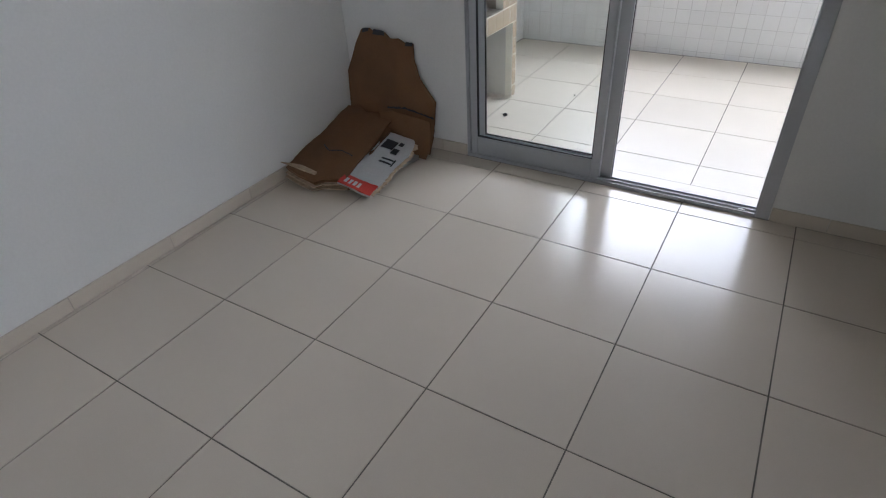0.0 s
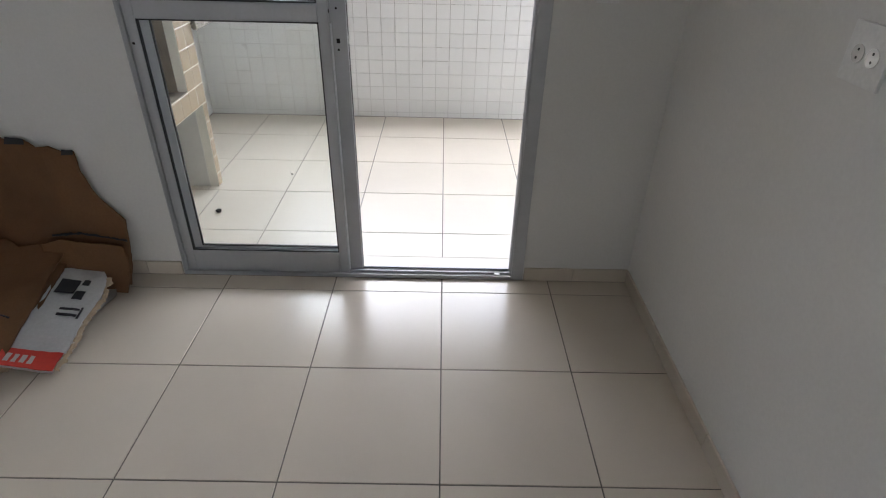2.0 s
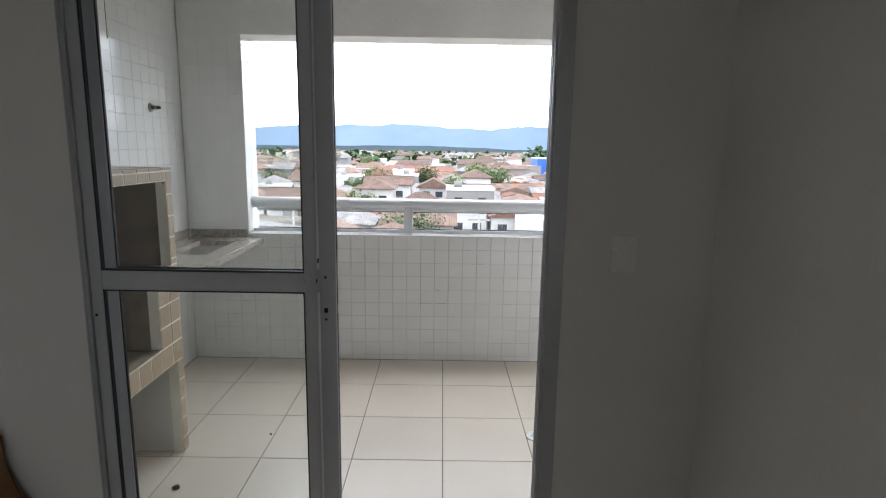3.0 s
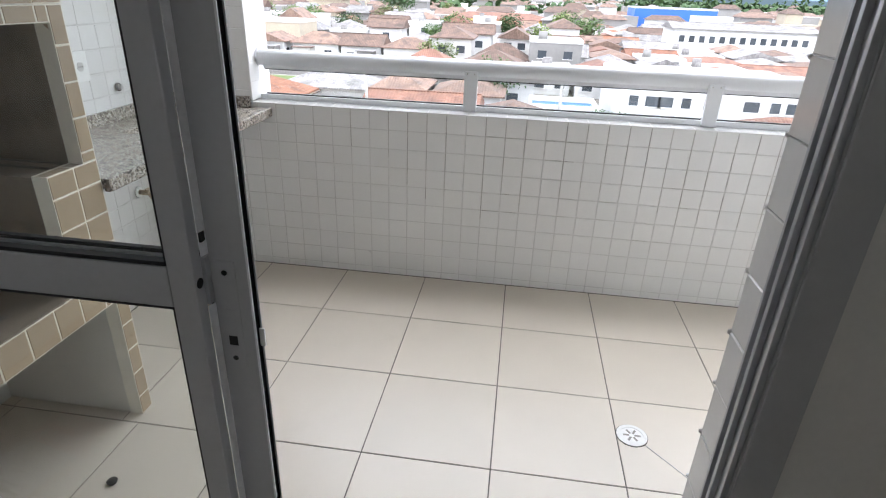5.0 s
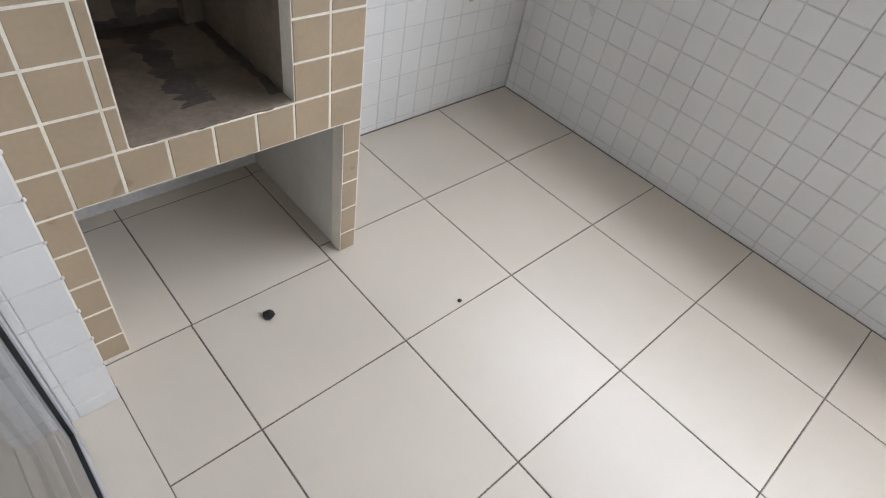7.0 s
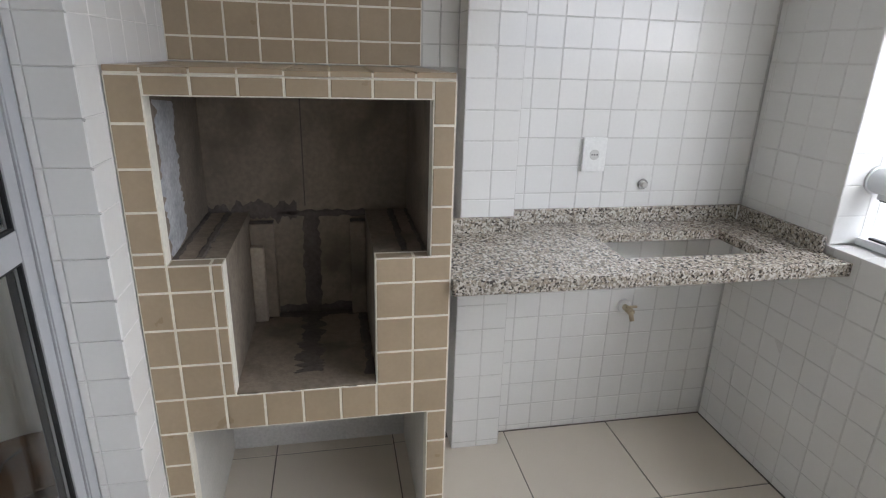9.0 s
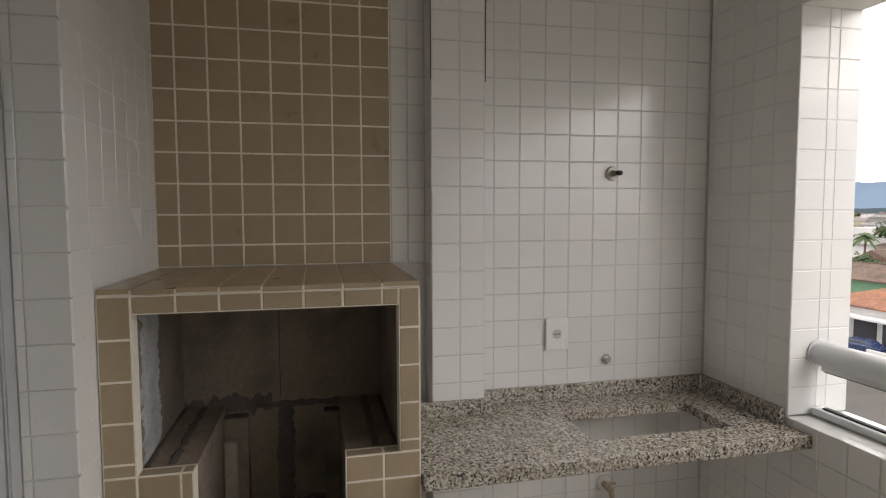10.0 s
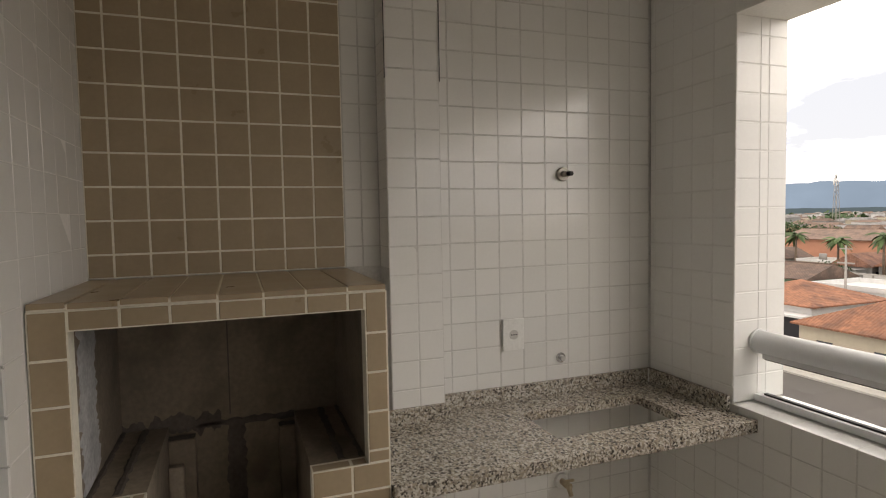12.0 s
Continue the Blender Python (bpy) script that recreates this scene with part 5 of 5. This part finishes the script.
for sx, sy in ((-1, -1), (1, -1), (1, 1), (-1, 1)):
    cyl(legs, (MX + sx * 1.5, MY + sy * 1.5, GZ), (MX + sx * 0.5, MY + sy * 0.5, GZ + MH), 0.16, 0.12, 6)
part("lattice", legs, M_WOOD, mast)
braces = bmesh.new()
for k in range(12):
    z0, z1 = GZ + MH * k / 12, GZ + MH * (k + 1) / 12
    w0, w1 = 1.5 - k / 12, 1.5 - (k + 1) / 12
    for s in (-1, 1):
        cyl(braces, (MX - w0, MY + s * w0, z0), (MX + w1, MY + s * w1, z1), 0.07, 0.07, 5)
        cyl(braces, (MX + s * w0, MY + w0, z0), (MX + s * w1, MY - w1, z1), 0.07, 0.07, 5)
part("brace", braces, M_WOOD, mast)
part("antenna", boxes((MX - 1.0, MX - 0.6, MY - 1.2, MY - 0.9, GZ + 27, GZ + 31), (MX + 0.6, MX + 1.0, MY - 1.2, MY - 0.9, GZ + 26.5, GZ + 30.5), (MX - 0.2, MX + 0.2, MY - 1.4, MY - 1.0, GZ + 28, GZ + 33)), WALLS[5], mast)


# parked cars and street furniture
def car(x, y, rot, paint, label):
    ob = thing("car", label, "car", "parked cars", at=(x, y, GZ + 0.03))
    ob.rotation_euler = (0, 0, rot)
    bm = bmesh.new()
    prof = ((-2.1, 0.35), (-2.15, 0.7), (-1.9, 0.88), (-1.25, 0.95), (-0.75, 1.40), (0.85, 1.42), (1.5, 0.98), (2.1, 0.85), (2.15, 0.4))
    rings = [[bm.verts.new((px, sy * (0.85 if pz < 1.0 else 0.68), pz)) for px, pz in prof] for sy in (-1, 1)]
    for i in range(len(prof) - 1):
        bm.faces.new((rings[0][i], rings[0][i + 1], rings[1][i + 1], rings[1][i]))
    bm.faces.new((rings[0][0], rings[1][0], rings[1][-1], rings[0][-1]))
    bm.faces.new(rings[0])
    bm.faces.new(rings[1][::-1])
    part("body", bm, paint, ob)
    part("glazing", boxes((-0.72, 0.92, -0.78, 0.78, 1.0, 1.33), bevel=0.08), M_PANE, ob)
    for wx in (-1.35, 1.35):
        for wy in (-0.86, 0.72):
            part("wheel", cyl(bmesh.new(), (wx, wy, 0.31), (wx, wy + 0.14, 0.31), 0.31, n=16), M_RUBBER, ob)
    return ob


M_CARB = node_mat("dark_blue_car_paint", (0.02, 0.035, 0.09), 0.25, vary=0.03, bump=0)
M_CARS = node_mat("silver_car_paint", (0.5, 0.5, 0.52), 0.3, vary=0.03, bump=0)
car(-39.5, 46.6, 0.1, M_CARB, "dark blue hatchback parked before the shop")
car(-45, 46.8, 0.05, M_CARB, "dark blue saloon parked before the shop")
car(-72, 87, 0.02, M_CARS, "silver car parked on the far street")
car(-84, 88, 0.02, M_CARB, "dark car parked on the far street")
car(-60, 87.5, 0.02, M_CARS, "silver car parked on the far street")
fence = thing("street_fence", "pale post and rail fence along the far street", "fence")
part("rail", boxes((-120, -45, 94.0, 94.15, GZ + 2.2, GZ + 2.45)), M_KERB, fence)
for k in range(26):
    part("post", boxes((-120 + 3 * k, -119.8 + 3 * k, 93.95, 94.2, GZ, GZ + 2.5)), M_KERB, fence)
for k, (px, py) in enumerate(((-41.5, 61), (-57, 83.6), (-12, 43), (3, 43))):
    pole = thing("utility_pole", "grey concrete utility pole with a cross arm", "utility pole", "utility poles")
    part("shaft", cyl(bmesh.new(), (px, py, GZ), (px, py, GZ + 7.5), 0.16, 0.10, 10), M_WOOD, pole)
    part("cross_arm", boxes((px - 0.9, px + 0.9, py - 0.06, py + 0.06, GZ + 6.9, GZ + 7.05)), M_WOOD, pole)


# ---- mountains far off, their haze painted as a blue glow ----
def painted_haze_mat(name, color, strength):
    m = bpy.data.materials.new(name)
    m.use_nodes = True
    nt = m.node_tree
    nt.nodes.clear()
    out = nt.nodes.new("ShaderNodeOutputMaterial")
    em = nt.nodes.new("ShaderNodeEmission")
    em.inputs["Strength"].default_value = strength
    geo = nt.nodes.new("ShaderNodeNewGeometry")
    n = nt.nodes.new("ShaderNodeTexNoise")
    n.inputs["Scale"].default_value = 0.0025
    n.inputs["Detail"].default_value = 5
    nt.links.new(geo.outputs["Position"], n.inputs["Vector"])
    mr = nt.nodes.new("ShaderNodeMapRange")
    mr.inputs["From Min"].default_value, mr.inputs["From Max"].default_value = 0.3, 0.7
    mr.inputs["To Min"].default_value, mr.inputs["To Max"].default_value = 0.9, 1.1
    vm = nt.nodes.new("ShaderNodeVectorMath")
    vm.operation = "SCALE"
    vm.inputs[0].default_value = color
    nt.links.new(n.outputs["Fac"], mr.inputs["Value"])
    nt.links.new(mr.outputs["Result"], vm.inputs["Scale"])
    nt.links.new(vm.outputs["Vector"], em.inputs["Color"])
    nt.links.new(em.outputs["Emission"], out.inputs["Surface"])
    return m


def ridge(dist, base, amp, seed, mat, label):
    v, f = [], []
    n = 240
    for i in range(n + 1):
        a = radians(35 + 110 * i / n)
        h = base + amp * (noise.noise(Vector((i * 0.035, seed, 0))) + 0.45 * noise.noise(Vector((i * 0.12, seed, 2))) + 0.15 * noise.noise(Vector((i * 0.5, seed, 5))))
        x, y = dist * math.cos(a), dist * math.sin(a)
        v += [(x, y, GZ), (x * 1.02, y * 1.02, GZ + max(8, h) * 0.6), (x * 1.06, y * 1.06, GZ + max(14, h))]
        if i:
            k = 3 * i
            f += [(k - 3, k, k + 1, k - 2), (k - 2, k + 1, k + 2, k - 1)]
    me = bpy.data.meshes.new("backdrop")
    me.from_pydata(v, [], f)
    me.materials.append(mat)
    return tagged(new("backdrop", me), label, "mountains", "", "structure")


ridge(4000, 165, 60, 3.3, painted_haze_mat("painted_haze_far", (0.28, 0.41, 0.60), 0.82), "mountain range on the horizon, pale blue glow painted as haze")
ridge(2900, 24, 12, 8.1, painted_haze_mat("painted_haze_near", (0.15, 0.22, 0.27), 0.6), "foothills on the horizon, blue-green glow painted as haze")

# ---- tile fields of floors and walls ----
FG = 0.0045
tiles(floor_room, (0, 0, -0.008), (1, 0, 0), (0, 1, 0), breaks(ROOM_L, ROOM_R, TR, 0), breaks(ROOM_B, FY0 + 0.001, TR, -0.508), M_FLOOR, gap=FG, th=0.008, bev=0.001, name="floor_tile", wobble=0.0003)
part("sill_strip", boxes((DOOR_L, DOOR_R, FY1 + 0.001, WALL_OUT, -0.02, 0.0)), M_FLOORB, floor_balcony)
row_b = breaks(WALL_OUT, PAR_IN, T, 0)
tiles(floor_balcony, (0, 0, -0.008), (1, 0, 0), (0, 1, 0), [-1.297] + [k * T for k in range(-2, 6)] + [BALC_R], [v for v in row_b if v < 0.46], M_FLOORB, gap=FG, th=0.008, bev=0.001, name="floor_tile", wobble=0.0003)
tiles(floor_balcony, (0, 0, -0.008), (1, 0, 0), (0, 1, 0), [SINK_X] + [k * T for k in range(-3, 6)] + [BALC_R], [v for v in row_b if v > 0.45], M_FLOORB, gap=FG, th=0.008, bev=0.001, name="floor_tile", wobble=0.0003)
tiles(floor_balcony, (0, 0, -0.008), (1, 0, 0), (0, 1, 0), [-1.88, -1.80, -1.297], [WALL_OUT, 0.003, 0.455], M_FLOORB, gap=FG, th=0.008, bev=0.001, name="floor_tile", wobble=0.0003)
tiles(floor_balcony, (0, 0, -0.008), (1, 0, 0), (0, 1, 0), [-1.88, SINK_X], [0.455, 0.555], M_FLOORB, gap=FG, th=0.008, bev=0.001, name="floor_tile", wobble=0.0003)

WG = 0.0034
P = 0.0050
zs = lambda z0, z1, ph: breaks(z0, z1, W, ph)
tiles(wall_sink, (SINK_X - 0.005 - P, 0, 0), (0, 1, 0), (0, 0, 1), breaks(0.866, PAR_IN, W, 0.922), zs(0, CEIL, 1.897), M_TILEW, gap=WG)
tiles(wall_sink, (CHIM_X - 0.008 - P, 0, 0), (0, 1, 0), (0, 0, 1), [0.552, 0.612, 0.675], zs(1.43, CEIL, 1.897), M_TILEW, gap=WG)
tiles(pillar, (-1.735 - P, 0, 0), (0, 1, 0), (0, 0, 1), [0.675, 0.774, 0.864], zs(0, CEIL, 1.897), M_TILEW, gap=WG)
tiles(pillar, (0, 0.675 + P, 0), (1, 0, 0), (0, 0, 1), [-1.85, -1.735], zs(1.43, CEIL, 1.897), M_PLASTER, gap=0.001)
tiles(pillar, (0, 0.864 - P, 0), (-1, 0, 0), (0, 0, 1), [1.735, 1.806], zs(0, CEIL, 1.897), M_TILEW, gap=WG)
tiles(wall_par, (0, PAR_IN + 0.005 + P, 0), (1, 0, 0), (0, 0, 1), breaks(SINK_X, BALC_R, 0.0996, -0.068), zs(0, PAR_H - 0.006, PAR_H - 0.006), M_TILEW, gap=WG,
      single=lambda a0, a1, b0, b1: -1.5 < a0 < 1.35)
# dirty joints running down from the sill
for k in range(-10, 26):
    gx = -0.068 + 0.0996 * k
    if random.random() < (0.35 if gx < -0.55 else 0.9):
        low = random.uniform(0.38, 0.62) if gx > -0.6 else random.uniform(0.6, 0.75)
        part("grimy_joint", boxes((gx - 0.0016, gx + 0.0016, PAR_IN + 0.0038, PAR_IN + 0.0049, low, PAR_H - 0.012)), M_GRIME, wall_par)
for k in range(34):
    gx, gz = -0.068 + 0.0996 * random.randint(-3, 15), PAR_H - 0.006 - W * random.randint(1, 6)
    part("grimy_joint", boxes((gx + 0.004, gx + random.uniform(0.03, 0.095), PAR_IN + 0.0038, PAR_IN + 0.0049, gz - 0.0014, gz + 0.0014)), M_GRIME, wall_par)
sill = setting("window_sill", boxes((JAMB, BALC_R, PAR_IN + 0.006, PAR_OUT - 0.001, PAR_H - 0.0059, PAR_H - 0.0045)), M_GROUTW, "white tiled sill under the railing", "sill")
tiles(sill, (0, 0, PAR_H - 0.006 - P + 0.0012), (1, 0, 0), (0, 1, 0), breaks(JAMB, BALC_R, 0.0996, -0.068), [PAR_IN + 0.001, 1.902, 1.948, PAR_OUT], M_TILEW, gap=WG,
      single=lambda a0, a1, b0, b1: a0 < 1.4)
tiles(wall_side, (0, PAR_IN + 0.005 + P, 0), (1, 0, 0), (0, 0, 1), breaks(SINK_X, JAMB, 0.0996, JAMB), zs(PAR_H, CEIL, HEAD), M_TILEW, gap=WG)
tiles(wall_side, (JAMB - 0.005 - P, 0, 0), (0, 1, 0), (0, 0, 1), [PAR_IN + 0.001, 1.922, 1.962, PAR_OUT], zs(PAR_H, HEAD, 2.204), M_TILEW, gap=WG)
tiles(wall_block, (BLOCK_X + 0.005 + P, 0, 0), (0, -1, 0), (0, 0, 1), [-v for v in breaks(WALL_OUT, BLOCK_Y, 0.0996, BLOCK_Y)][::-1], zs(0, CEIL, 0.0), M_TILEW, gap=WG,
      single=lambda a0, a1, b0, b1: b0 < 2.3)
tiles(wall_block, (0, BLOCK_Y - 0.005 - P, 0), (-1, 0, 0), (0, 0, 1), [-v for v in breaks(BLOCK_X, BALC_R, 0.0996, BLOCK_X)][::-1], zs(0, CEIL, 0.0), M_TILEW, gap=WG,
      single=lambda a0, a1, b0, b1: False)
# outer face of the door wall and its reveals
door_face = setting("wall_north_tiling", boxes((-1.9, DOOR_L, WALL_OUT - 0.0058, WALL_OUT - 0.0009, 0, CEIL), (DOOR_R, BLOCK_X, WALL_OUT - 0.0058, WALL_OUT - 0.0009, 0, CEIL),
                                               (DOOR_L, DOOR_R, WALL_OUT - 0.0058, WALL_OUT - 0.0009, DOOR_H, CEIL)), M_GROUTL, "white tiled outer face of the door wall", "wall")
tiles(door_face, (0, WALL_OUT - 0.006, 0), (-1, 0, 0), (0, 0, 1), [-DOOR_L] + breaks(1.300, 1.9, W, 1.300), zs(0, CEIL, 0.05), M_TILEW, gap=0.0014,
      keep=lambda a0, a1, b0, b1: a0 < 1.3 or b1 > 1.43)
tiles(door_face, (0, WALL_OUT - 0.006, 0), (-1, 0, 0), (0, 0, 1), breaks(-BLOCK_X, -DOOR_R, W, -DOOR_R), zs(0, CEIL, 0.05), M_TILEW, gap=0.0014)
tiles(door_face, (0, WALL_OUT - 0.006, 0), (-1, 0, 0), (0, 0, 1), breaks(-DOOR_R, -DOOR_L, W, 0), zs(DOOR_H, CEIL, 0.05), M_TILEW, gap=0.0014, single=lambda a0, a1, b0, b1: False)
tiles(door_face, (DOOR_L - 0.002, 0, 0), (0, 1, 0), (0, 0, 1), [FY1 + 0.001, -0.317, WALL_OUT], zs(0, DOOR_H, 0.05), M_TILEW, gap=0.0015)
tiles(door_face, (DOOR_R + 0.002, 0, 0), (0, -1, 0), (0, 0, 1), [-WALL_OUT, 0.317, -FY1 - 0.001], zs(0, DOOR_H, 0.05), M_TILEW, gap=0.0015)
# beads of mortar at the joints along the tiled edges
for bx, by in ((DOOR_L + 0.003, WALL_OUT + 0.001), (DOOR_R - 0.003, WALL_OUT + 0.001)):
    for bz in zs(0, DOOR_H, 0.05)[1:-1]:
        bm = bmesh.new()
        bmesh.ops.create_icosphere(bm, subdivisions=1, radius=0.0045, matrix=Matrix.Translation((bx, by, bz + random.uniform(-0.003, 0.003))) @ Matrix.Diagonal((1, 1, random.uniform(0.6, 1.3), 1)))
        part("mortar_bead", bm, M_GROUTL, door_face)
